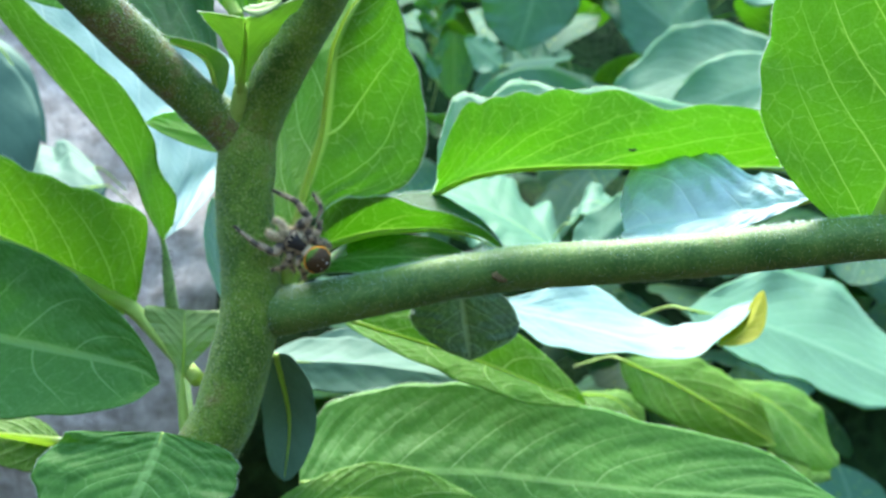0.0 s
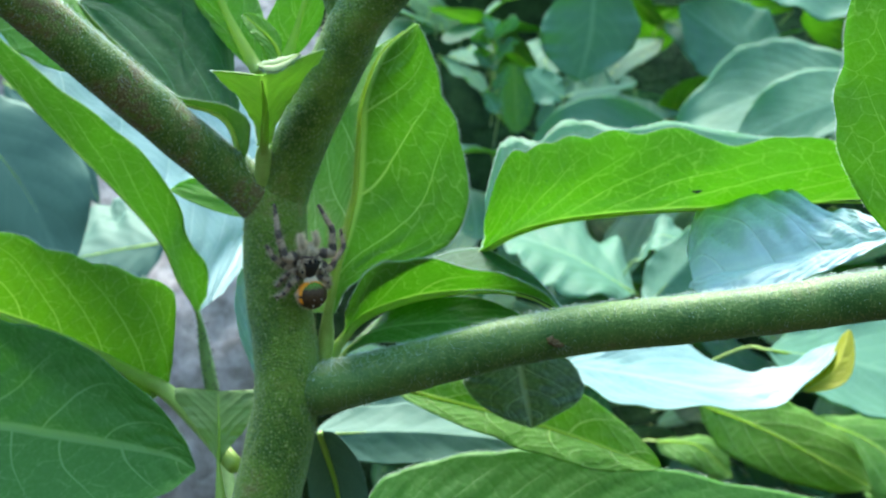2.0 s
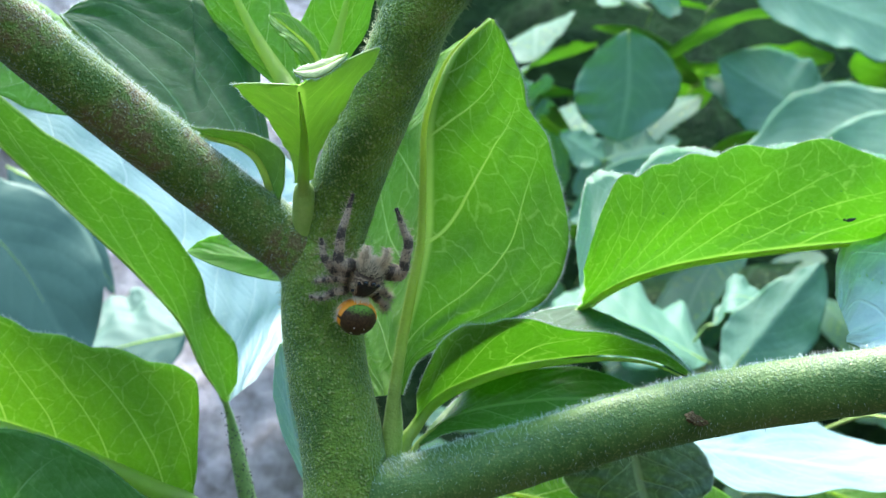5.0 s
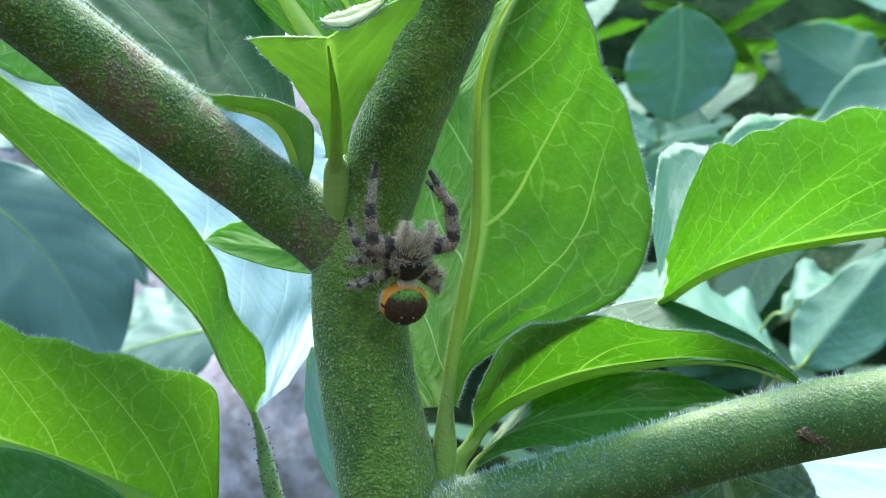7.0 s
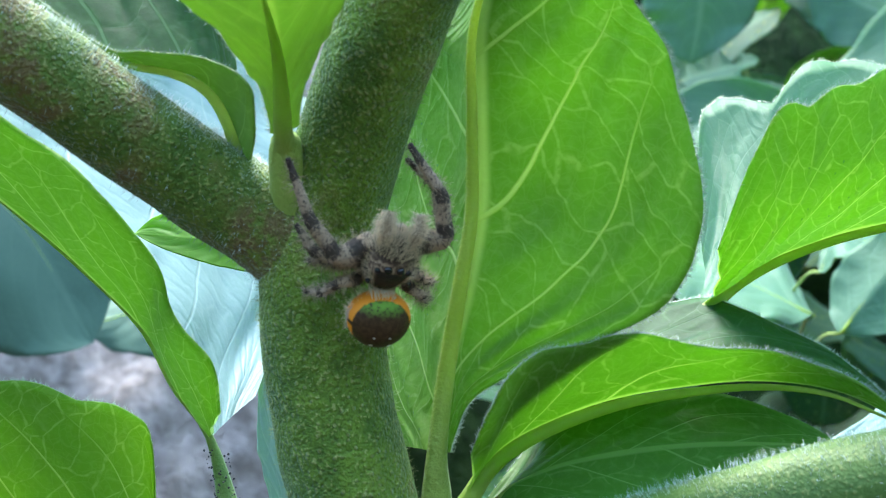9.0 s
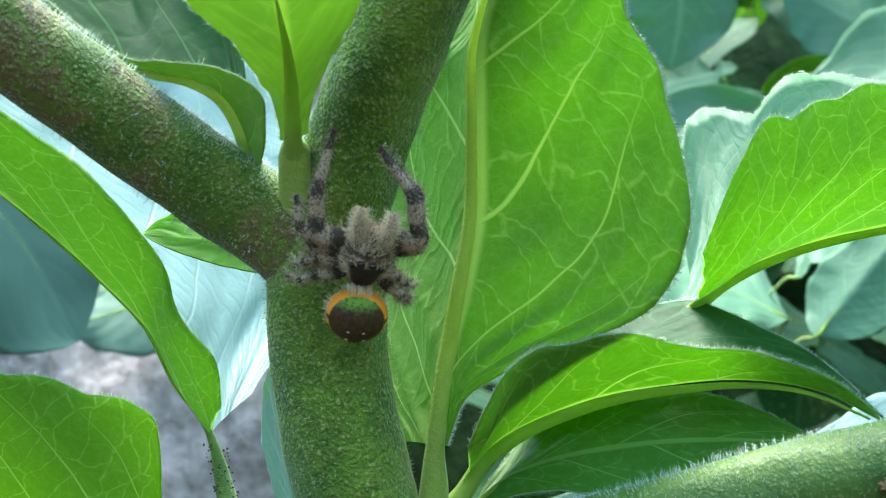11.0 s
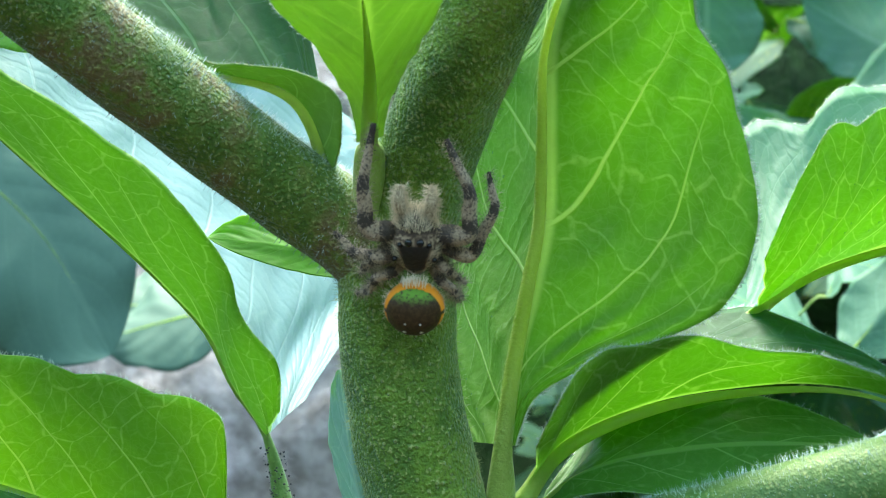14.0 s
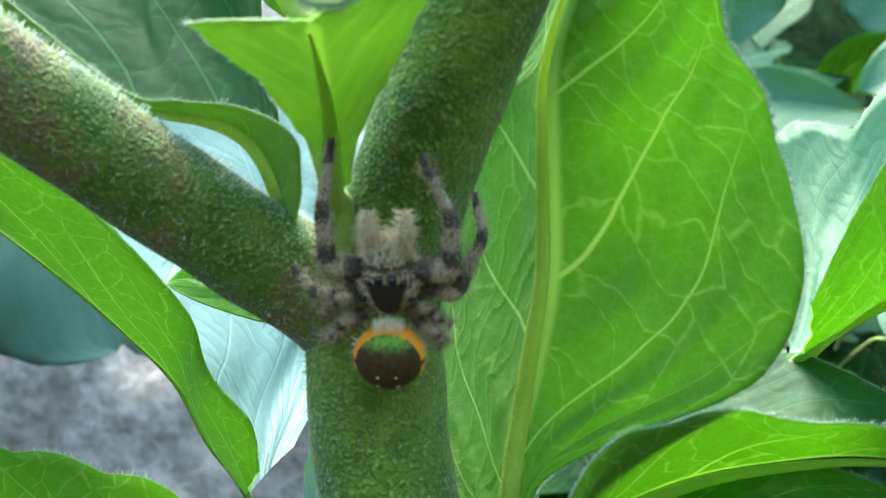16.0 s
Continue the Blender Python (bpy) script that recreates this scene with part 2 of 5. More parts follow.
STALK_BROWN.node_tree.nodes["Principled BSDF"].inputs["Sheen Weight"].default_value = 0.3
STALK.node_tree.nodes["Principled BSDF"].inputs["Sheen Weight"].default_value = 0.2
RIB = stalk_material("leaf_rib_skin", (0.26, 0.40, 0.07), (0.34, 0.47, 0.10), (0.30, 0.38, 0.1), 0.5, 0.7, 0.3, 0.1, (0.66, 0.84, 0.22), 0.64)
RIB_FIRM = stalk_material("leaf_rib_skin_firm", (0.22, 0.34, 0.05), (0.30, 0.42, 0.08), (0.28, 0.34, 0.09), 0.55, 0.7, 0.4, 0.15, (0.56, 0.74, 0.17), 0.43)
PETIOLE_GREY = stalk_material("leaf_stalk_grey", (0.12, 0.23, 0.06), (0.19, 0.31, 0.09), (0.07, 0.06, 0.04), 0.6, 0.62, 0.4, 0.2, (0.66, 0.84, 0.3), 0.62)


def plain_material(name, colour, rough, metal=0.0, grain=(), spec=0.5):
    """A skin with uneven colour: grain is (scale, second colour, bump distance)."""
    m, t, p, out = nodes_of(name)
    p.inputs["Base Color"].default_value = (*colour, 1)
    p.inputs["Roughness"].default_value, p.inputs["Metallic"].default_value = rough, metal
    p.inputs["Specular IOR Level"].default_value = spec
    if grain:
        geo = t.nodes.new("ShaderNodeTexCoord")
        n = put(t, "ShaderNodeTexNoise", Scale=grain[0], Detail=6.0, Roughness=0.65)
        t.links.new(geo.outputs["Object"], n.inputs["Vector"])
        t.links.new(mixed(t, ramp(t, n.outputs[0], 0.3, 0.7), colour, grain[1]), p.inputs["Base Color"])
        bump = put(t, "ShaderNodeBump", Strength=0.8, Distance=grain[2])
        t.links.new(n.outputs[0], bump.inputs["Height"])
        t.links.new(bump.outputs[0], p.inputs["Normal"])
    return m


STONE = plain_material("weathered_stone", (0.50, 0.43, 0.39), 0.9, grain=(75.0, (0.21, 0.175, 0.15), 0.008))
DARK_FOLIAGE = plain_material("dark_foliage_green", (0.03, 0.07, 0.02), 0.8, grain=(45.0, (0.012, 0.03, 0.01), 0.03), spec=0.1)
FLY_BLACK = plain_material("black_grit", (0.012, 0.011, 0.012), 0.5)
SOIL = plain_material("dark_soil", (0.035, 0.028, 0.02), 0.95, grain=(60.0, (0.015, 0.013, 0.01), 0.01))

# ---- shape helpers ----
CM = 0.01


def vec(p):
    return Vector(p) * CM


def part(name, bm, material, parent, label="", smooth=True):
    """Links a bmesh as one mesh object under a thing or a part."""
    me = bpy.data.meshes.new(name)
    if smooth:
        for f in bm.faces:
            f.smooth = True
    bm.to_mesh(me)
    bm.free()
    for mat in material if isinstance(material, (list, tuple)) else [material]:
        me.materials.append(mat)
    ob = new(name, me)
    if parent:
        ob.parent = parent
        if parent.data is None:
            ob.matrix_parent_inverse = Matrix.Translation(-parent.location)
    if label:
        tagged(ob, label)
    return ob


def thing(name, label, category, group="", kind="", at=(0, 0, 0)):
    ob = new(name)
    ob.location = at
    ob.empty_display_size = 0.005
    return tagged(ob, label, category, group, kind)


def spline(points, n):
    """n + 1 places on a smooth curve through the points (Catmull-Rom)."""
    pts = [Vector(p) for p in points]
    pts = [2 * pts[0] - pts[1], *pts, 2 * pts[-1] - pts[-2]]
    out = []
    for k in range(n + 1):
        f = k / n * (len(pts) - 3)
        i = min(int(f), len(pts) - 4)
        f -= i
        a, b, c, d = pts[i : i + 4]
        out.append(0.5 * (2 * b + (c - a) * f + (2 * a - 5 * b + 4 * c - d) * f * f + (3 * b - a - 3 * c + d) * f**3))
    return out


def tube(bm, points, radii, n=24, around=16, rough=0.0, flat=1.0, cap=True):
    """A round stalk through points, of radii given along it."""
    way = spline(points, n)
    rad = spline([(r, 0, 0) for r in radii], n)
    side = Vector((0, -1, 0.1))
    rings = []
    for k, p in enumerate(way):
        ahead = (way[min(k + 1, n)] - way[max(k - 1, 0)]).normalized()
        side = (side - ahead * side.dot(ahead)).normalized()
        other = ahead.cross(side)
        ring = []
        for j in range(around):
            a = 2 * math.pi * j / around
            off = side * math.cos(a) * flat + other * math.sin(a)
            r = rad[k].x * (1 + rough * noise.noise(p * 260 + off * 1.7))
            ring.append(bm.verts.new(p + off * r))
        rings.append(ring)
    for lower, upper in zip(rings, rings[1:]):
        for j in range(around):
            bm.faces.new((lower[j], lower[(j + 1) % around], upper[(j + 1) % around], upper[j]))
    if cap:
        bm.faces.new(rings[-1])
        bm.faces.new(rings[0][::-1])
    return way, [r.x for r in rad]


def hairs(bm, way, radii, count, length, thick, seed, bend=0.3, sky=0.0):
    """Short stiff hairs standing off a stalk."""
    rng = random.Random(seed)
    for _ in range(count):
        k = rng.randrange(len(way) - 1)
        f = rng.random()
        p = way[k].lerp(way[k + 1], f)
        ahead = (way[k + 1] - way[k]).normalized()
        off = Vector([rng.gauss(0, 1) for _ in range(3)])
        off = (off - ahead * off.dot(ahead)).normalized()
        if off.z < 0.35 and rng.random() < sky:
            continue
        r = radii[k] * (1 - f) + radii[k + 1] * f
        hair(bm, p + off * r * 0.97, (off + ahead * rng.uniform(-bend, bend)).normalized(), length * rng.uniform(0.5, 1.3), thick, rng)


def hair(bm, root, way, length, thick, rng):
    side = way.orthogonal().normalized() * thick
    other = way.cross(side)
    lean = Vector([rng.uniform(-0.25, 0.25) for _ in range(3)]) * length
    a, b, c = (bm.verts.new(root + o) for o in (side, -0.5 * side + 0.87 * other, -0.5 * side - 0.87 * other))
    tip = bm.verts.new(root + way * length + lean)
    for x, y in ((a, b), (b, c), (c, a)):
        bm.faces.new((x, y, tip))


MARGIN_HAIR = plain_material("white_hair", (0.40, 0.52, 0.38), 0.5)
# hair colour paled to imitate the sky's rim light on the branches
SKYLIT_FUZZ = plain_material("skylit_fuzz", (0.48, 0.60, 0.55), 0.4)
HAIR = plain_material("pale_hair", (0.30, 0.38, 0.16), 0.5)


def leaf(parent, base, mid, tip, left, right, peak=0.38, sharp=0.9, cup=0.06, wave=0.05, stalk=(), rib=0.11, skins=(), n=84, across=22, label="", seed=1, fringe=0, pucker=0.012, quilt=1.0, outline=None, rib_skin=None, name="leaf", stem=None):
    """One leaf, in centimetres: a midrib through base, mid and tip, and the points that its left and right margins reach where it is widest
    (left and right as seen from above with the tip ahead). stalk: points of its stalk before the base.
    outline: for each half, how wide it is (0 to 1) on the way along the midrib."""
    rng = random.Random(seed)
    shift = Vector((rng.random(), rng.random(), rng.random())) * 9
    b, e = vec(base), vec(tip)
    line = spline([b, *(vec(p) for p in (mid if isinstance(mid[0], tuple) else (mid,))), e], n)
    at = line[round(peak * n)]
    a = sharp * peak / (1 - peak)
    most = peak**a * (1 - peak) ** sharp
    spreads = [vec(left) - at, vec(right) - at]
    if outline:
        spans = [np.interp(np.arange(n + 1) / n, *zip(*half)) for half in outline]
        for _ in range(2):
            spans = [np.convolve(np.pad(h, 1, mode="edge"), (0.25, 0.5, 0.25), "valid") for h in spans]
    bm = bmesh.new()
    uvs = bm.loops.layers.uv.new("UVMap")
    veins = bm.loops.layers.uv.new("Veins")
    thick = 0.00014 if max(sp.length for sp in spreads) < 0.03 else 0.0004
    layers, coords = [], {}

    # side veins a centimetre apart, leaving the midrib at about 45 degrees
    reach = sum((q - p).length for p, q in zip(line, line[1:]))
    lanes = min(10.0, max(4.6, reach / CM))
    slants = [min(0.55, 1.35 * sp.length / reach) for sp in spreads]

    def vein_ways(s, v, left):
        """The count of side veins up to a place on the blade, and how far out along them it lies."""
        off = Vector((s * 3.1, v * 1.3, 9 if left else 0)) + shift
        lane = lanes * (s - slants[not left] * (0.45 * v + 0.55 * v * v)) + 0.22 * noise.noise(off) + (0.42 if left else 0)
        size = spreads[not left].length
        lean = 0.8 * slants[not left] * reach / size
        return lane, 2.0 * (s * reach * lean + v * size) / CM / math.sqrt(1 + lean * lean) + 0.3 * noise.noise(off * 2.3)

    grid = []
    for k, p in enumerate(line):
        s = k / n
        ahead = (line[min(k + 1, n)] - line[max(k - 1, 0)]).normalized()
        row = []
        for j in range(-across, across + 1):
            u = j / across
            wide = float(spans[j > 0][k]) if outline else max(s, 1e-4) ** a * max(1 - s, 0) ** sharp / most
            spread = spreads[0] if j < 0 else spreads[1]
            spread = spread - ahead * spread.dot(ahead) * 0.25
            size = spread.length
            up = (spread.cross(ahead) if j > 0 else ahead.cross(spread)).normalized()
            if j == 0:
                up = (spreads[1].normalized() - spreads[0].normalized()).cross(ahead).normalized()
            v = abs(u)
            lane, rung = vein_ways(s, v, j < 0)
            hump = abs(math.sin(math.pi * (lane - 0.5)))
            edge = 1 + 0.035 * noise.noise(shift + Vector((s * 9, 0 if j > 0 else 5, 0))) + 0.022 * quilt * (hump - 0.6) * v**3
            q = p + spread * wide * v * edge
            lift = cup * size * wide * 4 * v * (1 - v) * -1
            lift += wave * size * v * v * (noise.noise(shift + Vector((s * 5 + (9 if j < 0 else 0), 0, 0))) * 2 + noise.noise(shift + Vector((s * 13 + (9 if j < 0 else 0), 4, 0))))
            lift += pucker * size * min(1, 4 * v) * min(1, wide * 2) * noise.noise(shift + Vector((s * 11, u * 3.5, 7)))
            # the blade sinks along the side veins
            deep = min(0.0006, 0.022 * size) * min(1, 5 * v) * min(1, wide * 2)
            lift += quilt * deep * (hump**0.7 + 0.35 * noise.noise(shift + Vector((lane * 2.3, rung, 3)))) * (1 - 0.6 * v**4)
            row.append((q + up * lift, up))
            coords[k, j + across] = (s, u)
        grid.append(row)
    ways = {side: [[vein_ways(k / n, abs(j) / across, side) for j in range(-across, across + 1)] for k in range(n + 1)] for side in (True, False)}
    for layer in (0, 1):
        rows = [[bm.verts.new(q - up * (thick if layer else 0)) for q, up in row] for row in grid]
        layers.append(rows)
        for k in range(n):
            for j in range(2 * across):
                corners = ((k, j), (k, j + 1), (k + 1, j + 1), (k + 1, j))
                if layer:
                    corners = corners[::-1]
                f = bm.faces.new([rows[x][y] for x, y in corners])
                f.material_index = layer
                for loop, (x, y) in zip(f.loops, corners):
                    loop[uvs].uv = coords[x, y]
                    loop[veins].uv = ways[j < across][x][y]
    top, low = layers
    for k in range(n):
        for j in (0, 2 * across):
            quad = (top[k][j], top[k + 1][j], low[k + 1][j], low[k][j])
            f = bm.faces.new(quad if j == 0 else quad[::-1])
            f.material_index = 1
            for loop in f.loops:
                loop[uvs].uv = coords[k, j]
                loop[veins].uv = ways[j < across][k][j]
    margins = [[v.co.copy() for v in (row[0] for row in top)], [v.co.copy() for v in (row[-1] for row in top)]]
    ob = part(name, bm, list(skins or (TOP, UNDER)), parent, label)
    ribs = bmesh.new()
    r = rib * CM
    up = (spreads[1].normalized() - spreads[0].normalized()).cross(line[n // 3] - line[n // 3 - 1]).normalized()
    pts = [vec(p) for p in stalk] + [q - up * r * 0.8 for q in line[:: n // 8]]
    tube(ribs, pts, [((stem or rib * 1.15) * (1 - 0.5 * i / len(stalk)) + rib * 0.5 * i / len(stalk)) * CM for i in range(len(stalk))] + [r * (1 - 0.88 * i / 8) for i in range(len(line[:: n // 8]))], n=40, around=10)
    way = ribs.loops.layers.uv.new("UVMap")
    for i, v in enumerate(ribs.verts):
        v.index = i
    first = max(0, len(stalk) - 0.5) / (len(pts) - 1)
    for f in ribs.faces:
        for loop in f.loops:
            loop[way].uv = ((loop.vert.index // 10) / 40 - first, 0)
    part("midrib", ribs, rib_skin or RIB, ob, "pale green leaf stalk and midrib")
    if fringe:
        fr = bmesh.new()
        for edge in margins:
            for _ in range(fringe * 2):
                k = rng.randrange(n)
                p = edge[k].lerp(edge[k + 1], rng.random())
                out = (p - line[k]).normalized()
                hair(fr, p, (out + Vector([rng.uniform(-0.6, 0.6) for _ in range(3)])).normalized(), 0.00045 * rng.uniform(0.4, 1.2), 0.000022, rng)
        tagged(part("margin_hairs", fr, MARGIN_HAIR, ob, "fine pale hairs along the leaf margin"), kind="stuff")
    return ob


# ---- the plant with the spider ----
plant = thing("plant", "broad-leaved green plant with hairy forked stems, rooted in soil", "plant", at=(0, 0, -0.35))


def branch(parent, name, points, radii, hair_count, label, seed=3, bark=None, fuzz=None):
    bm = bmesh.new()
    way, rad = tube(bm, [vec(p) for p in points], [r * CM for r in radii], n=90, around=28, rough=0.05)
    ob = part(name, bm, bark or STALK, parent, label)
    if hair_count:
        fz = bmesh.new()
        # hairs are thinned below so that the upper side looks lit by sky
        hairs(fz, way, rad, hair_count, 0.0006, 0.000026, seed, sky=0.8 if fuzz else 0.3)
        tagged(part("stem_hairs", fz, fuzz or HAIR, ob, "short pale hairs on the stem"), kind="stuff")
    return ob


branch(plant, "main_stem", [(0.22, 1.60, -13.04), (0.12, 0.60, -5.78), (0.57, 0.30, -3.85), (0.80, 0.15, -2.24), (0.59, 0.10, -0.85), (0.54, 0.04, -0.07), (0.52, 0.00, 0.34), (0.51, -0.08, 0.66)], [0.52, 0.5, 0.47, 0.45, 0.44, 0.44, 0.4, 0.24], 8000, "thick hairy green main stem", seed=4)
branch(plant, "side_branch", [(0.59, 0.10, -0.19), (0.37, 0.00, 0.25), (-0.28, -0.25, 0.74), (-1.18, -0.80, 1.45), (-2.15, -1.50, 2.22), (-3.29, -2.30, 3.13), (-4.79, -3.60, 4.34)], [0.3, 0.35, 0.335, 0.33, 0.32, 0.31, 0.29], 16000, "green branch with a brown corky patch", seed=5, bark=STALK_BROWN, fuzz=SKYLIT_FUZZ)
branch(plant, "upper_branch", [(0.55, 0.10, -0.27), (0.62, 0.00, 0.39), (0.95, -0.45, 1.24), (1.42, -1.05, 2.16), (1.71, -1.45, 2.66), (2.54, -2.00, 3.49), (3.95, -2.80, 4.92)], [0.35, 0.37, 0.365, 0.36, 0.345, 0.32, 0.3], 6000, "green branch rising from the fork", seed=6)
branch(plant, "upper_shoot", [(1.60, -1.20, 2.42), (1.42, -1.25, 2.86), (1.32, -1.40, 3.52), (1.13, -1.80, 5.38)], [0.24, 0.25, 0.25, 0.22], 1500, "green shoot beside the upper fork")
branch(plant, "right_branch", [(0.84, 0.30, -2.36), (1.27, 0.10, -2.28), (2.57, -0.05, -1.90), (4.45, -0.55, -1.35), (6.71, -1.70, -0.95), (8.65, -2.70, -0.54), (10.94, -3.90, -0.07)], [0.3, 0.35, 0.335, 0.325, 0.31, 0.3, 0.28], 18000, "smooth green branch with a brown scar", seed=7, bark=STALK_SMOOTH, fuzz=SKYLIT_FUZZ)
# broad leaf beside the fork, seen from below
leaf(plant, (1.36, 0.12, -1.22), ((1.45, 0.10, -0.61), (1.57, 0.05, 0.01), (1.66, 0.00, 0.52), (1.68, -0.15, 1.22), (1.71, -0.28, 1.71), (1.85, -0.38, 2.10), (2.04, -0.45, 2.44)), (2.37, -0.50, 2.72), (3.16, -0.20, 0.27), (0.64, 2.30, 0.22), peak=0.36, outline=(((0.0, 0.03), (0.07, 0.08), (0.10, 0.17), (0.16, 0.49), (0.19, 0.69), (0.23, 0.89), (0.30, 1.0), (0.38, 1.0), (0.49, 0.95), (0.61, 0.81), (0.78, 0.56), (0.9, 0.37), (0.97, 0.14), (1.0, 0.0)), ((0.0, 0.3), (0.05, 0.6), (0.2, 0.95), (0.4, 1.0), (0.6, 0.85), (0.8, 0.5), (1.0, 0.0))), stalk=[(1.24, 0.30, -2.10), (1.30, 0.20, -1.60)], cup=0.03, wave=0.015, rib=0.074, stem=0.13, rib_skin=RIB_FIRM, quilt=1.5, label="broad bright green leaf seen from below", fringe=900, seed=11)
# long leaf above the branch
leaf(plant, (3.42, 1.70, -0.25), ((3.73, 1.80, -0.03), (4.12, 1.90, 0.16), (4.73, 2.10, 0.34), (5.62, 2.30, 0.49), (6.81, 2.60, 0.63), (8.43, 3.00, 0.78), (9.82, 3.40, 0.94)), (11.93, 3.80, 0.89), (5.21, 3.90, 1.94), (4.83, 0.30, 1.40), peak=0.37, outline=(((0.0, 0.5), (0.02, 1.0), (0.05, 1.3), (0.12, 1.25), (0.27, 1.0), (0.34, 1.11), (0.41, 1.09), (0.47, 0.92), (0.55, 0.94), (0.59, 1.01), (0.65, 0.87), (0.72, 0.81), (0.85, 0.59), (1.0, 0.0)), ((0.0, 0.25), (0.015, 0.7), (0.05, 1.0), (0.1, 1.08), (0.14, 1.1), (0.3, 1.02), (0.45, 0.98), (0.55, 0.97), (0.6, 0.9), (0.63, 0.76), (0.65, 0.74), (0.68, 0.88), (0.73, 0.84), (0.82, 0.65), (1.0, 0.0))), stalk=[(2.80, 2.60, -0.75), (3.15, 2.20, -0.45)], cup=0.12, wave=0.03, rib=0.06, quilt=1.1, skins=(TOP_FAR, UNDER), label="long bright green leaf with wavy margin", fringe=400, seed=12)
# narrow leaf under it
leaf(plant, (1.50, 0.45, -1.55), ((1.71, 0.50, -1.28), (2.05, 0.58, -1.09), (2.54, 0.62, -0.92), (3.07, 0.60, -0.83), (3.64, 0.50, -0.79), (4.17, 0.30, -0.87)), (4.61, 0.00, -1.11), (3.53, 1.70, -0.20), (2.92, 0.05, -0.49), peak=0.5, outline=(((0.0, 0.3), (0.1, 0.9), (0.25, 1.2), (0.4, 1.15), (0.55, 0.99), (0.7, 0.55), (0.84, 0.23), (0.93, 0.09), (1.0, 0.0)), ((0.0, 0.9), (0.03, 1.6), (0.1, 1.9), (0.24, 1.75), (0.4, 1.45), (0.58, 0.83), (0.79, 0.36), (0.93, 0.16), (1.0, 0.0))), stalk=[(1.36, 0.45, -2.05), (1.42, 0.45, -1.75)], cup=0.05, wave=0.015, rib=0.075, skins=(TOP_SHADED, UNDER), label="narrow folded green leaf with dark upper side", fringe=600, seed=13)
# dark leaf low in the axil
leaf(plant, (1.56, 0.50, -1.75), ((1.89, 0.60, -1.50), (2.43, 0.70, -1.35), (3.24, 0.80, -1.28)), (4.30, 0.90, -1.32), (2.80, 1.30, -0.95), (2.71, 0.30, -1.65), peak=0.5, outline=(((0.0, 0.3), (0.03, 0.8), (0.1, 1.06), (0.27, 1.09), (0.55, 0.99), (0.72, 0.9), (0.85, 0.63), (0.97, 0.18), (1.0, 0.0)), ((0.0, 0.1), (0.19, 0.31), (0.34, 0.55), (0.58, 1.04), (0.82, 0.89), (1.0, 0.0))), stalk=[(1.40, 0.45, -2.05)], cup=0.08, wave=0.02, rib=0.035, skins=(TOP_GREEN, UNDER), label="shaded dark green leaf with pale veins", fringe=150, seed=14)
# puckered leaf behind the branch, skylight painted into its pale upper skin
leaf(plant, (9.27, 0.40, 0.20), ((8.69, 0.90, -0.02), (7.71, 1.30, -0.28)), (6.64, 1.60, -0.56), (7.13, 0.60, -0.78), (7.64, 3.60, 1.22), peak=0.7, outline=(((0.00, 0.10), (0.40, 0.70), (0.70, 1.00), (0.90, 0.80), (1.00, 0.20)), ((0.00, 0.10), (0.17, 0.21), (0.43, 0.47), (0.58, 0.83), (0.72, 1.00), (0.88, 0.80), (0.97, 0.42), (1.00, 0.20))), cup=-0.15, wave=0.05, pucker=0.05, rib=0.04, quilt=1.6, skins=(TOP_SKYLIT_PALE, UNDER), label="puckered blue-green leaf behind the branch", seed=15)
# large leaf at the end of the branch
leaf(plant, (9.08, -2.70, -0.51), (9.25, -3.60, 1.66), (8.10, -4.50, 4.80), (11.06, -4.00, 2.62), (7.44, -2.80, 2.17), peak=0.4, sharp=0.7, wave=0.04, label="large bright green leaf rising from the branch", fringe=300, seed=16)
# leaf low by the stem, seen from below
leaf(plant, (-1.16, 1.75, -2.53), ((-1.60, 1.72, -2.33), (-2.16, 1.70, -2.06), (-2.66, 1.65, -1.84), (-3.16, 1.60, -1.65), (-3.66, 1.55, -1.49), (-4.66, 1.50, -1.20)), (-6.41, 1.40, -0.65), (-1.89, 1.00, -0.75), (-2.11, 1.60, -2.56), peak=0.27, outline=(((0.0, 0.13), (0.015, 0.6), (0.03, 1.0), (0.06, 1.09), (0.1, 1.09), (0.17, 1.07), (0.29, 1.0), (0.43, 0.94), (0.61, 0.89), (0.73, 0.9), (0.86, 0.7), (1.0, 0.0)), ((0.0, 0.0), (0.1, 0.8), (0.5, 0.9), (1.0, 0.0))), stalk=[(0.07, 0.60, -3.46), (-0.65, 1.45, -2.95)], cup=0.03, wave=0.02, rib=0.13, stem=0.13, quilt=1.4, skins=(TOP_YOUNG, UNDER), label="large green leaf seen from below with thick midrib", fringe=250, seed=17)
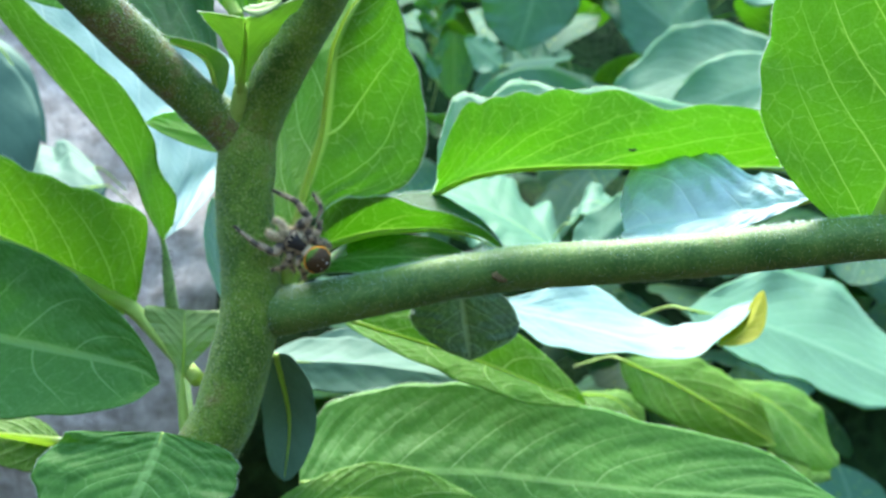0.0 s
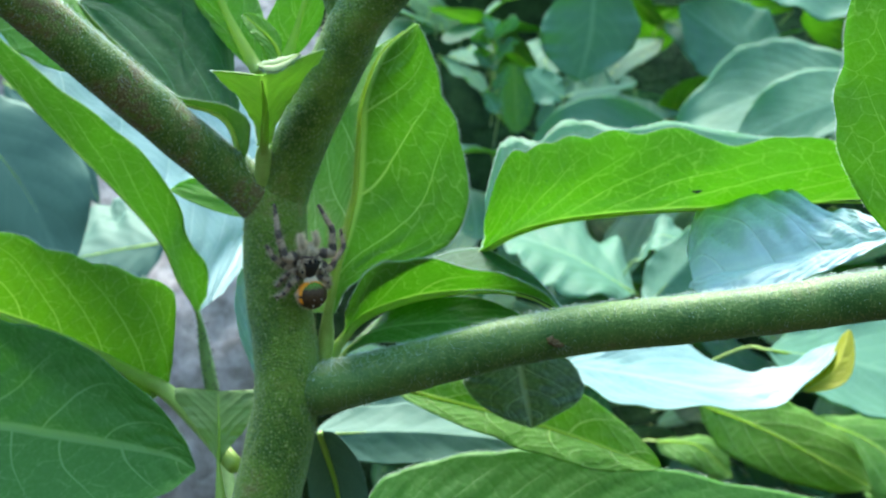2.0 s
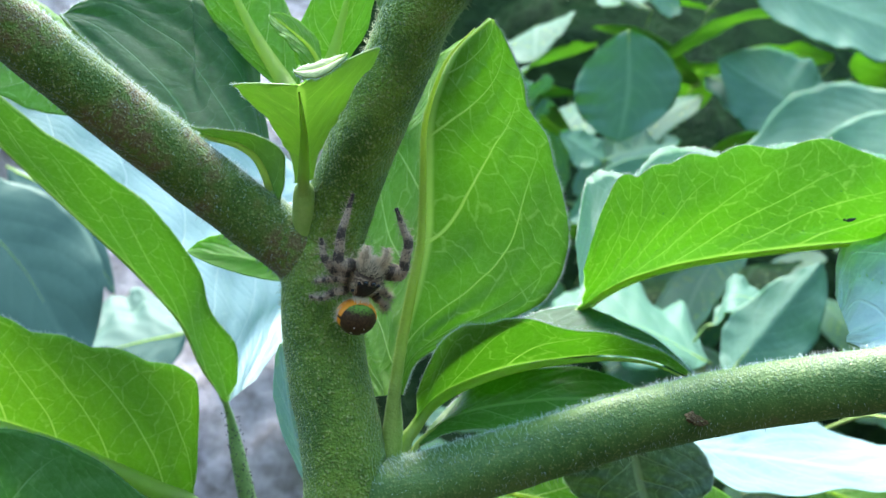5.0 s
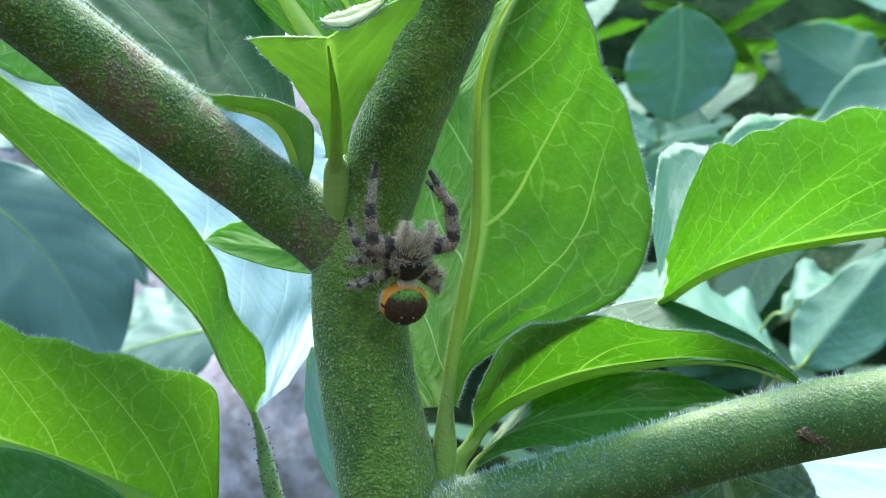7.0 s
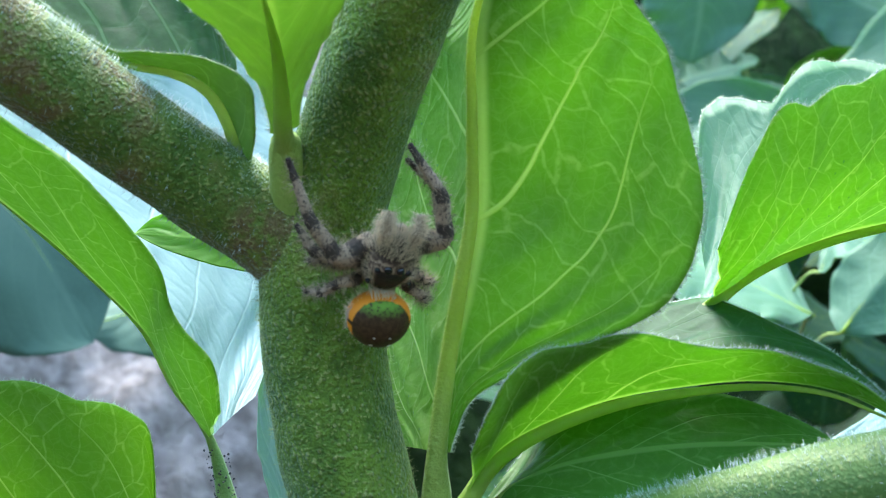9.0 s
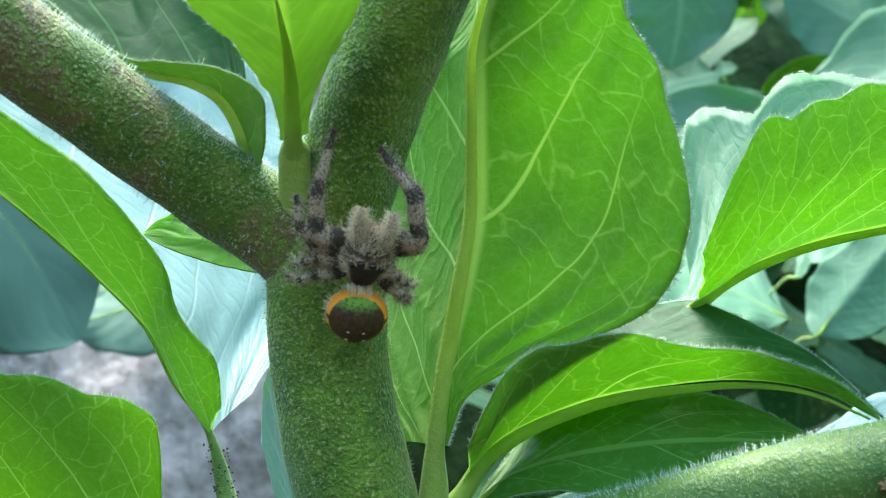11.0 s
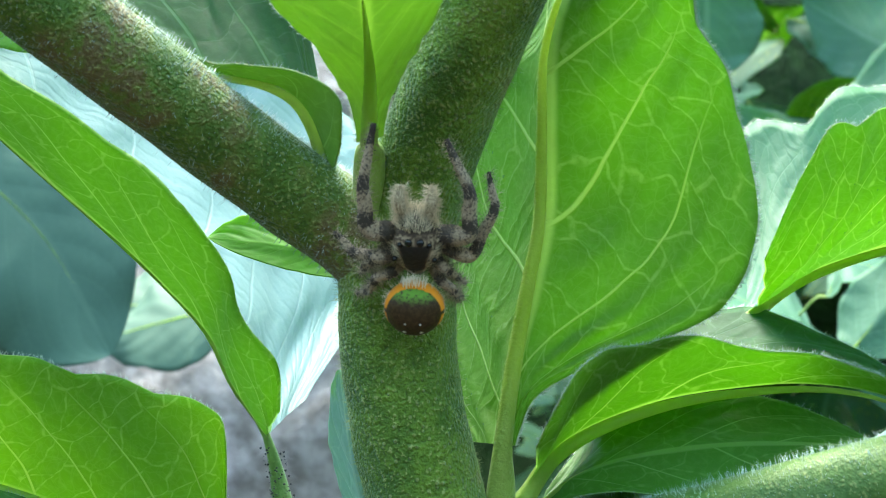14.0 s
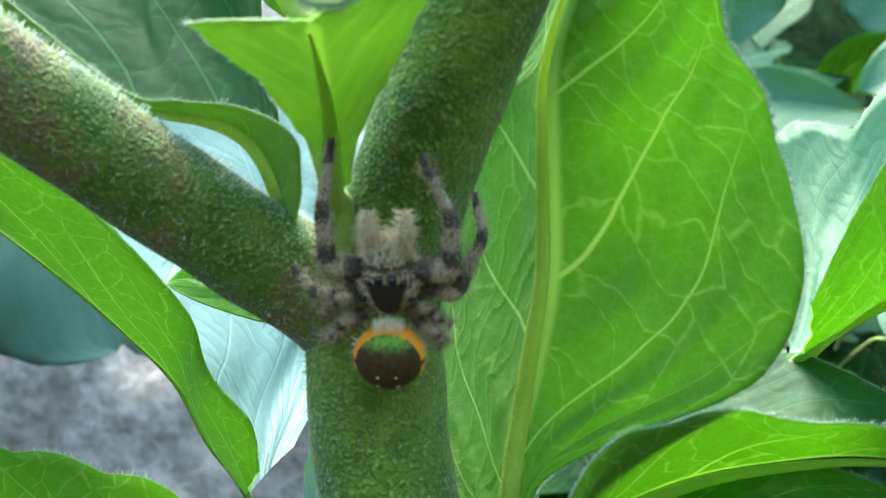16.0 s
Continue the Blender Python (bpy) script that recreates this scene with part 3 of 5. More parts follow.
# dark leaf in front of it
leaf(plant, (-6.22, 1.30, -3.13), ((-5.13, 1.25, -3.09), (-3.45, 1.15, -3.12), (-2.61, 1.10, -3.20), (-1.77, 1.05, -3.29), (-0.94, 1.00, -3.41)), (-0.55, 1.00, -3.60), (-2.75, 1.35, -1.72), (-2.43, 0.60, -4.01), peak=0.6, outline=(((0.00, 0.00), (0.15, 0.55), (0.29, 1.02), (0.38, 1.03), (0.56, 1.00), (0.68, 0.81), (0.77, 0.60), (0.86, 0.38), (0.98, 0.23), (1.00, 0.00)), ((0.00, 0.00), (0.15, 0.60), (0.40, 1.27), (0.54, 1.38), (0.66, 1.21), (0.80, 0.87), (0.94, 0.49), (1.00, 0.00))), stalk=[(-7.0, 1.6, -6.37), (-6.7, 1.4, -3.92)], cup=0.05, wave=0.03, rib=0.03, quilt=1.3, skins=(TOP_GREEN, UNDER), label="large dark green leaf with pale veins", fringe=200, seed=18)
# leaf behind the side branch, folded; sky reflection is painted on its upper half
leaf(plant, (-1.02, 3.40, -1.39), ((-1.30, 3.25, -0.92), (-1.52, 3.10, -0.39), (-1.91, 2.80, 0.12), (-2.33, 2.60, 0.56), (-2.87, 2.20, 1.11), (-3.42, 1.90, 1.66), (-3.87, 1.60, 2.16), (-4.48, 1.30, 2.86)), (-5.02, 1.10, 3.46), (-1.41, 1.50, 0.75), (-0.08, 9.00, 1.79), peak=0.3, outline=(((0.0, 0.3), (0.02, 0.75), (0.05, 0.88), (0.1, 0.84), (0.18, 0.81), (0.28, 0.89), (0.34, 0.99), (0.43, 0.91), (0.53, 0.85), (0.62, 0.67), (0.71, 0.58), (0.81, 0.42), (0.9, 0.36), (1.0, 0.0)), ((0.0, 0.1), (0.015, 0.22), (0.03, 0.34), (0.12, 0.75), (0.3, 1.0), (0.55, 1.0), (0.8, 0.6), (1.0, 0.0))), stalk=[(0.02, 2.20, -5.29), (-0.60, 3.40, -3.30), (-0.88, 3.50, -2.17)], cup=0.06, wave=0.015, rib=0.04, stem=0.14, quilt=0.9, rib_skin=PETIOLE_GREY, skins=(TOP_SKYLIT, UNDER), label="folded leaf, bright below and pale blue-green above", fringe=150, seed=18)
# dark leaf above the side branch, its shade put into the skin colour
leaf(plant, (0.08, -0.20, 0.77), ((0.05, -0.25, 0.96), (-0.05, -0.30, 1.24), (-0.25, -0.35, 1.43), (-0.62, -0.38, 1.52), (-0.98, -0.38, 1.65), (-1.96, -0.30, 2.50)), (-2.26, -0.25, 2.86), (-0.21, -0.70, 1.53), (-0.81, 0.60, 3.16), peak=0.5, outline=(((0.0, 0.2), (0.06, 0.35), (0.18, 0.8), (0.26, 1.15), (0.32, 1.1), (0.42, 0.85), (0.58, 0.65), (0.73, 0.39), (0.85, 0.30), (1.00, 0.00)), ((0.00, 0.10), (0.14, 0.49), (0.28, 0.94), (0.47, 0.96), (0.72, 1.16), (0.80, 0.88), (0.87, 0.39), (1.00, 0.00))), stalk=[(0.20, 0.10, 0.40), (0.10, -0.15, 0.62)], cup=0.05, wave=0.015, rib=0.055, stem=0.12, rib_skin=PETIOLE_GREY, skins=(TOP_SHADED, UNDER_DULL), label="dark blue-green leaf above the branch", fringe=150, seed=19)
# young leaf in the fork, its blade running down into a stout stalk
YOUNG_HALF = ((0, 0.13), (0.06, 0.135), (0.12, 0.155), (0.2, 0.2), (0.35, 0.33), (0.5, 0.47), (0.7, 0.72), (0.85, 0.93), (0.92, 1.0), (0.97, 0.8), (1, 0))
leaf(plant, (0.42, -0.60, 0.98), (0.48, -1.10, 1.42), (0.53, -2.00, 1.72), (1.29, -2.10, 2.13), (-0.14, -1.70, 1.78), stalk=[(0.36, 0.00, 0.20), (0.37, -0.20, 0.45), (0.39, -0.36, 0.66), (0.410, -0.52, 0.89)], peak=0.92, outline=(YOUNG_HALF, YOUNG_HALF), cup=0.05, rib=0.07, stem=0.14, rib_skin=RIB, skins=(TOP, UNDER_YOUNG), label="young pale green leaf with a curled tip", fringe=200, seed=20)
# bright leaf at the top of the fork
leaf(plant, (0.52, -0.30, 1.99), (0.69, -0.30, 2.49), (0.91, -0.30, 3.40), (1.10, -0.10, 2.96), (0.32, -0.40, 2.61), peak=0.5, sharp=0.6, label="small bright green leaf behind the fork", seed=21)
# blue-green sliver behind the fork
leaf(plant, (0.62, -0.80, 1.97), (0.49, -0.90, 2.31), (0.11, -1.10, 2.62), (0.51, -0.80, 2.52), (0.34, -1.20, 2.25), peak=0.5, sharp=0.6, rib=0.04, label="small folded blue-green leaf", seed=22)
# bright leaf at the upper edge
leaf(plant, (0.22, 0.20, 2.03), (-0.29, 0.40, 2.86), (-0.80, 0.50, 3.94), (0.00, 0.50, 3.32), (-0.85, 0.60, 3.19), peak=0.5, sharp=0.6, label="bright green leaf behind the dark leaf", seed=23)
# narrow leaf close to the stem
leaf(plant, (0.45, 0.50, -2.38), (0.18, 0.50, -1.56), (0.05, 0.50, -0.66), (-0.01, 0.70, -1.50), (0.41, 0.40, -1.54), peak=0.4, sharp=0.8, rib=0.05, skins=(TOP_SKYLIT, UNDER), label="narrow pale blue-green leaf beside the stem", seed=24)
# young leaf low by the stem
leaf(plant, (-0.15, 0.55, -3.47), (-0.18, 0.60, -2.94), (-0.24, 0.75, -2.43), (0.47, 0.50, -2.45), (-0.85, 0.70, -2.45), stalk=[(0.06, 0.50, -4.58), (-0.08, 0.50, -4.01)], peak=0.9, sharp=0.15, cup=0.05, rib=0.03, stem=0.1, skins=(TOP, UNDER_YOUNG), label="young green leaf spreading from its stalk", seed=25)
# small dark leaf hanging under the node
leaf(plant, (1.17, 1.50, -3.02), (1.46, 2.20, -4.13), (1.47, 2.20, -5.18), (0.99, 2.10, -3.95), (1.89, 2.20, -3.95), peak=0.45, sharp=0.5, rib=0.05, skins=(TOP_GREY, TOP_GREY), label="small grey-green leaf hanging below the node", seed=26)
# large leaf low in front
leaf(plant, (1.71, 3.00, -5.32), ((2.85, 3.10, -5.08), (4.63, 3.30, -4.96), (6.35, 3.40, -5.02), (8.43, 3.60, -5.06)), (11.51, 3.80, -5.01), (3.85, 4.30, -3.54), (3.96, 2.60, -5.69), peak=0.33, outline=(((0.00, 0.00), (0.01, 0.51), (0.10, 0.83), (0.22, 0.94), (0.33, 1.00), (0.45, 1.01), (0.57, 0.96), (0.68, 0.91), (0.78, 0.78), (0.87, 0.67), (0.93, 0.51), (0.96, 0.30), (1.00, 0.00)), ((0.00, 0.00), (0.10, 0.50), (0.30, 1.00), (0.60, 0.70), (1.00, 0.00))), cup=0.05, wave=0.02, rib=0.04, quilt=1.1, skins=(TOP_GREEN, UNDER), label="large green leaf with pale veins", fringe=300, seed=27)
# dark leaf at the bottom
leaf(plant, (1.24, 1.80, -5.71), (2.77, 2.00, -5.34), (4.85, 2.00, -5.50), (2.85, 1.50, -6.20), (2.91, 2.30, -4.77), peak=0.45, sharp=0.5, rib=0.04, skins=(TOP_GREEN, UNDER), label="dark shaded green leaf", seed=28)
# dark round leaf low by the stem
leaf(plant, (-0.23, -0.60, -4.13), ((-0.30, -0.80, -4.48), (-0.46, -1.10, -5.00)), (-0.69, -1.50, -5.96), (0.89, -1.10, -4.65), (-1.87, -0.90, -4.67), peak=0.4, outline=(((0.0, 0.1), (0.015, 0.42), (0.04, 0.66), (0.1, 0.84), (0.25, 1.0), (0.52, 1.08), (0.75, 0.8), (1.0, 0.0)), ((0.0, 0.1), (0.015, 0.45), (0.04, 0.7), (0.1, 0.87), (0.36, 1.0), (0.6, 1.02), (0.75, 0.8), (1.0, 0.0))), cup=0.05, wave=0.03, rib=0.035, skins=(TOP_GREEN, UNDER), label="dark rounded green leaf below the stem", fringe=150, seed=29)
# bright leaf at the left
leaf(plant, (-2.34, 3.00, -5.03), (-3.01, 3.00, -4.99), (-4.33, 3.00, -4.92), (-3.14, 3.40, -4.67), (-2.89, 2.70, -5.46), peak=0.4, sharp=0.7, label="small bright green leaf", seed=30)
# bright veined leaf under the branch
leaf(plant, (2.04, 3.40, -2.45), (4.51, 3.70, -3.00), (6.63, 3.70, -3.63), (4.31, 3.20, -3.34), (4.78, 4.00, -2.33), peak=0.55, sharp=0.7, rib=0.035, skins=(TOP_YOUNG, UNDER), label="bright green leaf with deep veins", seed=31)
# dark hanging leaf under the branch
leaf(plant, (3.97, 2.00, -1.25), (4.21, 2.40, -2.22), (4.39, 2.50, -2.94), (5.17, 2.50, -2.22), (3.30, 2.40, -2.21), peak=0.62, sharp=0.75, cup=-0.1, wave=0.1, pucker=0.06, rib=0.03, skins=(TOP_DOWNY, UNDER), label="dark downy leaf hanging under the branch", fringe=200, seed=32)
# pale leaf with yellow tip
leaf(plant, (4.55, 5.50, -2.16), ((5.37, 6.00, -2.14), (6.65, 7.00, -2.32), (8.65, 8.00, -2.61), (9.92, 8.30, -2.36)), (10.99, 8.50, -1.54), (7.61, 9.50, -1.63), (7.19, 5.80, -2.87), peak=0.45, outline=(((0.0, 0.2), (0.14, 0.14), (0.27, 0.44), (0.48, 1.01), (0.57, 0.79), (0.67, 0.48), (0.84, 0.37), (0.94, 0.18), (1.0, 0.0)), ((0.0, 0.2), (0.2, 0.6), (0.27, 0.97), (0.44, 0.93), (0.52, 0.66), (0.56, 0.75), (0.69, 0.63), (0.81, 0.36), (0.93, 0.28), (1.0, 0.0))), cup=0.06, wave=0.03, rib=0.03, pucker=0.03, skins=(TOP_SKYLIT, UNDER), label="pale blue-green leaf with a yellow tip", seed=33)
# turned-up yellow tip of the pale leaf
leaf(plant, (10.11, 8.00, -2.55), (10.72, 8.00, -2.09), (11.05, 8.20, -1.31), (10.65, 8.30, -1.93), (10.93, 7.80, -2.25), peak=0.5, sharp=0.7, rib=0.02, skins=(YELLOWED, YELLOWED), label="yellowed tip of a leaf", seed=39)
# blue-green leaf behind the node
leaf(plant, (0.80, 5.30, -3.50), (2.61, 5.50, -3.41), (4.80, 5.90, -3.56), (2.24, 6.10, -2.98), (2.34, 5.20, -3.94), peak=0.4, sharp=0.7, wave=0.05, rib=0.04, skins=(TOP_GREY, UNDER), label="blue-green leaf lying below the branch", seed=34)
# white-sheened leaf behind
leaf(plant, (1.00, 8.00, -3.71), (2.60, 8.10, -3.22), (4.49, 8.30, -2.94), (2.68, 8.40, -2.75), (2.77, 7.90, -3.78), peak=0.5, sharp=0.6, rib=0.04, skins=(TOP_GREY, UNDER), label="pale leaf reflecting the sky", seed=35)
# green leaf beyond the side branch
leaf(plant, (-2.54, 2.50, 2.59), (-3.75, 2.50, 3.20), (-5.60, 2.50, 3.53), (-3.83, 3.00, 4.08), (-3.49, 2.20, 2.38), peak=0.4, sharp=0.7, label="green leaf beyond the branch", seed=36)
# green corner of a leaf behind the side branch
leaf(plant, (0.34, 1.60, 0.17), (-0.48, 1.70, 0.37), (-1.28, 1.80, 0.48), (-0.45, 1.60, 0.16), (-0.54, 1.90, 0.70), peak=0.4, sharp=0.9, rib=0.04, skins=(YOUNG_PLAIN, YOUNG_PLAIN), label="pointed bright green leaf behind the branch", seed=37)
# curled lip of the young leaf
leaf(plant, (1.00, -2.12, 1.97), (0.74, -2.20, 1.82), (0.50, -2.14, 1.80), (0.70, -2.08, 1.90), (0.75, -2.30, 1.72), peak=0.5, sharp=0.8, cup=0.15, rib=0.015, skins=(TOP_GREY, UNDER_YOUNG), label="turned-over blue-green tip of a young leaf", fringe=150, seed=38)

shrub_a = thing("shrub", "green shrub with broad blue-green leaves behind the branch", "shrub", at=(0.150, 0.150, -0.35))
branch(shrub_a, "stem", [(15.0, 15.0, -37), (15.6, 15.4, -15), (15.0, 15.0, -9.0)], [0.5, 0.4, 0.30], 0, "thin green stem")
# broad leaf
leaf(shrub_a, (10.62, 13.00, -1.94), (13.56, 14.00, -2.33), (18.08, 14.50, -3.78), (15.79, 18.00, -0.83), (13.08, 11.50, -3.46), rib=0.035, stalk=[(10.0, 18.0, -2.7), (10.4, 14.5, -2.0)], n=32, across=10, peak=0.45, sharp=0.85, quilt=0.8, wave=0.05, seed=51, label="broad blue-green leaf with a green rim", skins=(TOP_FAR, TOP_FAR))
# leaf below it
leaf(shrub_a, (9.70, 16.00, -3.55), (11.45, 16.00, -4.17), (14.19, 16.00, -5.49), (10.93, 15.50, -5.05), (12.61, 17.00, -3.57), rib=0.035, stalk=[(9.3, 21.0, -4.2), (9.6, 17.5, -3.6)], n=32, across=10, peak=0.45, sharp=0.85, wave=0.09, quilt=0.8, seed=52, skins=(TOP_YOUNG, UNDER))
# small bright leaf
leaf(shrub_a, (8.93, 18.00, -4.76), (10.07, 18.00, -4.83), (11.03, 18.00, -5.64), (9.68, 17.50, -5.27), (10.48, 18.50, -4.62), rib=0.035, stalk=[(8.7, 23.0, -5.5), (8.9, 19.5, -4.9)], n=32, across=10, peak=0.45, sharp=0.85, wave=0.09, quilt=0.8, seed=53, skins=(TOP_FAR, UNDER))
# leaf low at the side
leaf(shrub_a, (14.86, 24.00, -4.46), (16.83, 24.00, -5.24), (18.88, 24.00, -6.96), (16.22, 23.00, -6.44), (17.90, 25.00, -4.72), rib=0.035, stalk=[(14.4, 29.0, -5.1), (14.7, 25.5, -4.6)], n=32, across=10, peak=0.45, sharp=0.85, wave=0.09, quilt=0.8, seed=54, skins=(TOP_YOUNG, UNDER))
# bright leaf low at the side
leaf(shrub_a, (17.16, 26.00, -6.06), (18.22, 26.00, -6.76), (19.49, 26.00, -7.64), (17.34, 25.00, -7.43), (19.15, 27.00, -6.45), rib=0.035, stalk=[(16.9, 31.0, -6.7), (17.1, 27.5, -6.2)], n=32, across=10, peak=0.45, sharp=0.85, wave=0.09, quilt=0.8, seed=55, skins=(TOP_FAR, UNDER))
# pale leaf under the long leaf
leaf(shrub_a, (9.43, 26.00, -0.85), (7.31, 27.00, 0.33), (4.94, 28.00, 1.14), (7.67, 31.00, 1.70), (6.67, 24.00, -0.68), rib=0.035, stalk=[(9.9, 31.0, -1.9), (9.6, 27.5, -0.9)], n=32, across=10, peak=0.45, sharp=0.85, wave=0.09, quilt=0.8, seed=56, skins=(TOP_SKYLIT, TOP_FAR))
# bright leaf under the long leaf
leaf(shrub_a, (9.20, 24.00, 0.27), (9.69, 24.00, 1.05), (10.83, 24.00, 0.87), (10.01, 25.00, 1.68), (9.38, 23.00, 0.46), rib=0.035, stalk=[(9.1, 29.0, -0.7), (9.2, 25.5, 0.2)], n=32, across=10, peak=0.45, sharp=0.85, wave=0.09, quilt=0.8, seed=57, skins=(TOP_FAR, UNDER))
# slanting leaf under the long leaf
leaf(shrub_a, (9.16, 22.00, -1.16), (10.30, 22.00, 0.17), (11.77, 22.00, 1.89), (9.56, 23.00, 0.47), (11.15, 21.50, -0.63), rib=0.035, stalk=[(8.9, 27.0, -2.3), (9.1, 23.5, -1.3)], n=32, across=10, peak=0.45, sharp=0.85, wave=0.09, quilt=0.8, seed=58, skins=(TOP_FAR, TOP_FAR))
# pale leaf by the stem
leaf(shrub_a, (9.31, 28.00, -0.29), (8.10, 28.00, -0.39), (6.55, 28.00, -1.13), (8.08, 30.00, 0.44), (8.05, 27.00, -1.38), rib=0.035, stalk=[(9.6, 33.0, -1.1), (9.4, 29.5, -0.4)], n=32, across=10, peak=0.45, sharp=0.85, wave=0.09, quilt=0.8, seed=59, skins=(TOP_SKYLIT, TOP_FAR))

shrub_b = thing("shrub", "shrub with large rounded leaves by the rock", "shrub", at=(0.160, 0.440, -0.35))
branch(shrub_b, "stem", [(16.0, 44.0, -37), (16.6, 44.4, -15), (16.0, 44.0, -8.0)], [0.5, 0.4, 0.35], 0, "thin green stem")
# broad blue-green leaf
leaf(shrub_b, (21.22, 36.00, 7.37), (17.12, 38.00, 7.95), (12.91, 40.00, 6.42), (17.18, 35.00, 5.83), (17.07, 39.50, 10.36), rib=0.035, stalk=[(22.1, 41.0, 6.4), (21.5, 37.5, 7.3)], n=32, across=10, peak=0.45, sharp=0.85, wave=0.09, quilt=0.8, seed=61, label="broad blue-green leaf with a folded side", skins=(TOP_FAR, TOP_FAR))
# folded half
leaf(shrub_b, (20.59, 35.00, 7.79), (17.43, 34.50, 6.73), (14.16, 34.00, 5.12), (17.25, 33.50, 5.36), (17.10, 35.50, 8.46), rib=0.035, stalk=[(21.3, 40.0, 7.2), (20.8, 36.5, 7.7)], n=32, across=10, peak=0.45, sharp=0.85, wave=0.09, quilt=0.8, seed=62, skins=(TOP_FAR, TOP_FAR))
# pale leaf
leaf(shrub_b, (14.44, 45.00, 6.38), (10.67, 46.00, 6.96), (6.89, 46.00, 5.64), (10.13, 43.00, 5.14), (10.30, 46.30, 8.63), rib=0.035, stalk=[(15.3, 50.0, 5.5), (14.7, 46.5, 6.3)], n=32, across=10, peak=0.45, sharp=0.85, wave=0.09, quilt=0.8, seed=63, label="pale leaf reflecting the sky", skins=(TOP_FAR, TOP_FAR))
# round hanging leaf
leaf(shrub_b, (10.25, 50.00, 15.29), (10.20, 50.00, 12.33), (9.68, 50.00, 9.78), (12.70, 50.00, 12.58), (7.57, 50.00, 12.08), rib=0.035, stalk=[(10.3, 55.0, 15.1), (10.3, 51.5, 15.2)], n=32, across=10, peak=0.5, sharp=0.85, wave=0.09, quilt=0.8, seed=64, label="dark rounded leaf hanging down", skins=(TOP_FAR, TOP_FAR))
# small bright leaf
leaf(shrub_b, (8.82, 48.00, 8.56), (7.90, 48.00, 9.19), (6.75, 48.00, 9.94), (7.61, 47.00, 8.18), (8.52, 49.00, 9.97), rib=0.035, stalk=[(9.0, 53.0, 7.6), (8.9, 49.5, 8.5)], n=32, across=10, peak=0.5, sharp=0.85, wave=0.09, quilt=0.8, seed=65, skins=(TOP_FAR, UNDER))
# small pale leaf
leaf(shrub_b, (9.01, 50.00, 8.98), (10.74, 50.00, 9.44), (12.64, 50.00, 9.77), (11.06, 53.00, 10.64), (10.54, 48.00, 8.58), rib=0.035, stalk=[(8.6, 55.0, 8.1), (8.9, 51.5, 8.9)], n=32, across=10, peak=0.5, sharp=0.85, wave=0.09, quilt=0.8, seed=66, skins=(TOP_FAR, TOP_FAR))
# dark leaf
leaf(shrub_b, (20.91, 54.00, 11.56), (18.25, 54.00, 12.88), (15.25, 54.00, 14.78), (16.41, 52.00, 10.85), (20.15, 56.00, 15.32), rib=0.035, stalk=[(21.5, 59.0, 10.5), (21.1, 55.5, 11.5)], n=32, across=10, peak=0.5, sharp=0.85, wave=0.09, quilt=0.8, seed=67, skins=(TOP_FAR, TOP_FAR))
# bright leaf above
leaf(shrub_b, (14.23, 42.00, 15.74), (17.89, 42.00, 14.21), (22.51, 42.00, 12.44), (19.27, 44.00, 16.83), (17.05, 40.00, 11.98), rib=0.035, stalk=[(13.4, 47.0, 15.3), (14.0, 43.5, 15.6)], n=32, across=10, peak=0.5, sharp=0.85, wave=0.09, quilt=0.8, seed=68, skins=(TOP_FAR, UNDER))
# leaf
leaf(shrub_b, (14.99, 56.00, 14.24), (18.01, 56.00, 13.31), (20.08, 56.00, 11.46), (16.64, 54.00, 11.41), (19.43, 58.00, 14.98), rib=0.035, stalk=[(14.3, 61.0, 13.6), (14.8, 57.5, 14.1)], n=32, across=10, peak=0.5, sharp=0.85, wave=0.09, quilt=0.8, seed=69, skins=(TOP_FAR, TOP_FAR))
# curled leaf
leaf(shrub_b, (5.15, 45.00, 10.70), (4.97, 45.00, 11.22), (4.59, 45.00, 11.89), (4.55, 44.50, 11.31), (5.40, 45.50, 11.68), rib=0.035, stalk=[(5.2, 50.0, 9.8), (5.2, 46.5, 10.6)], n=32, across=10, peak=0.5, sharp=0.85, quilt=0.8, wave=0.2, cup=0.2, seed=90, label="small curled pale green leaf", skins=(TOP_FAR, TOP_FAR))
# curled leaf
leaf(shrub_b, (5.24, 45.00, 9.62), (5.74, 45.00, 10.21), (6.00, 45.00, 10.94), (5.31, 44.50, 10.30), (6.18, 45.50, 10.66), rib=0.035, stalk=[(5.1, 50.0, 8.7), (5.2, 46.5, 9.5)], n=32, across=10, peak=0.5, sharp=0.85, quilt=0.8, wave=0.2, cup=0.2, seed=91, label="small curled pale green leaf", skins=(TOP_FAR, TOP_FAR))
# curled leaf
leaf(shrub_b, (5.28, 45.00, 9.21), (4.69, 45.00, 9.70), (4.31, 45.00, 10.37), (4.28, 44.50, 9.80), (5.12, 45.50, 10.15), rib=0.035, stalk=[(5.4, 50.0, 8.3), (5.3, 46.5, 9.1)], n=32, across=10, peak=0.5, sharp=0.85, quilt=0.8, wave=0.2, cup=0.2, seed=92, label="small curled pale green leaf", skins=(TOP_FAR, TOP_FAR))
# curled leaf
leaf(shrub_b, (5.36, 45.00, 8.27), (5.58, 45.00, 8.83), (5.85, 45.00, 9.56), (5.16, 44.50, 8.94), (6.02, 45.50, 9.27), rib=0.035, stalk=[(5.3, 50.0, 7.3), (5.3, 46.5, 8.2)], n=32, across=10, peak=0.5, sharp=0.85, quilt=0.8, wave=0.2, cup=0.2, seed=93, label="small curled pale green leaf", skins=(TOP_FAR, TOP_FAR))
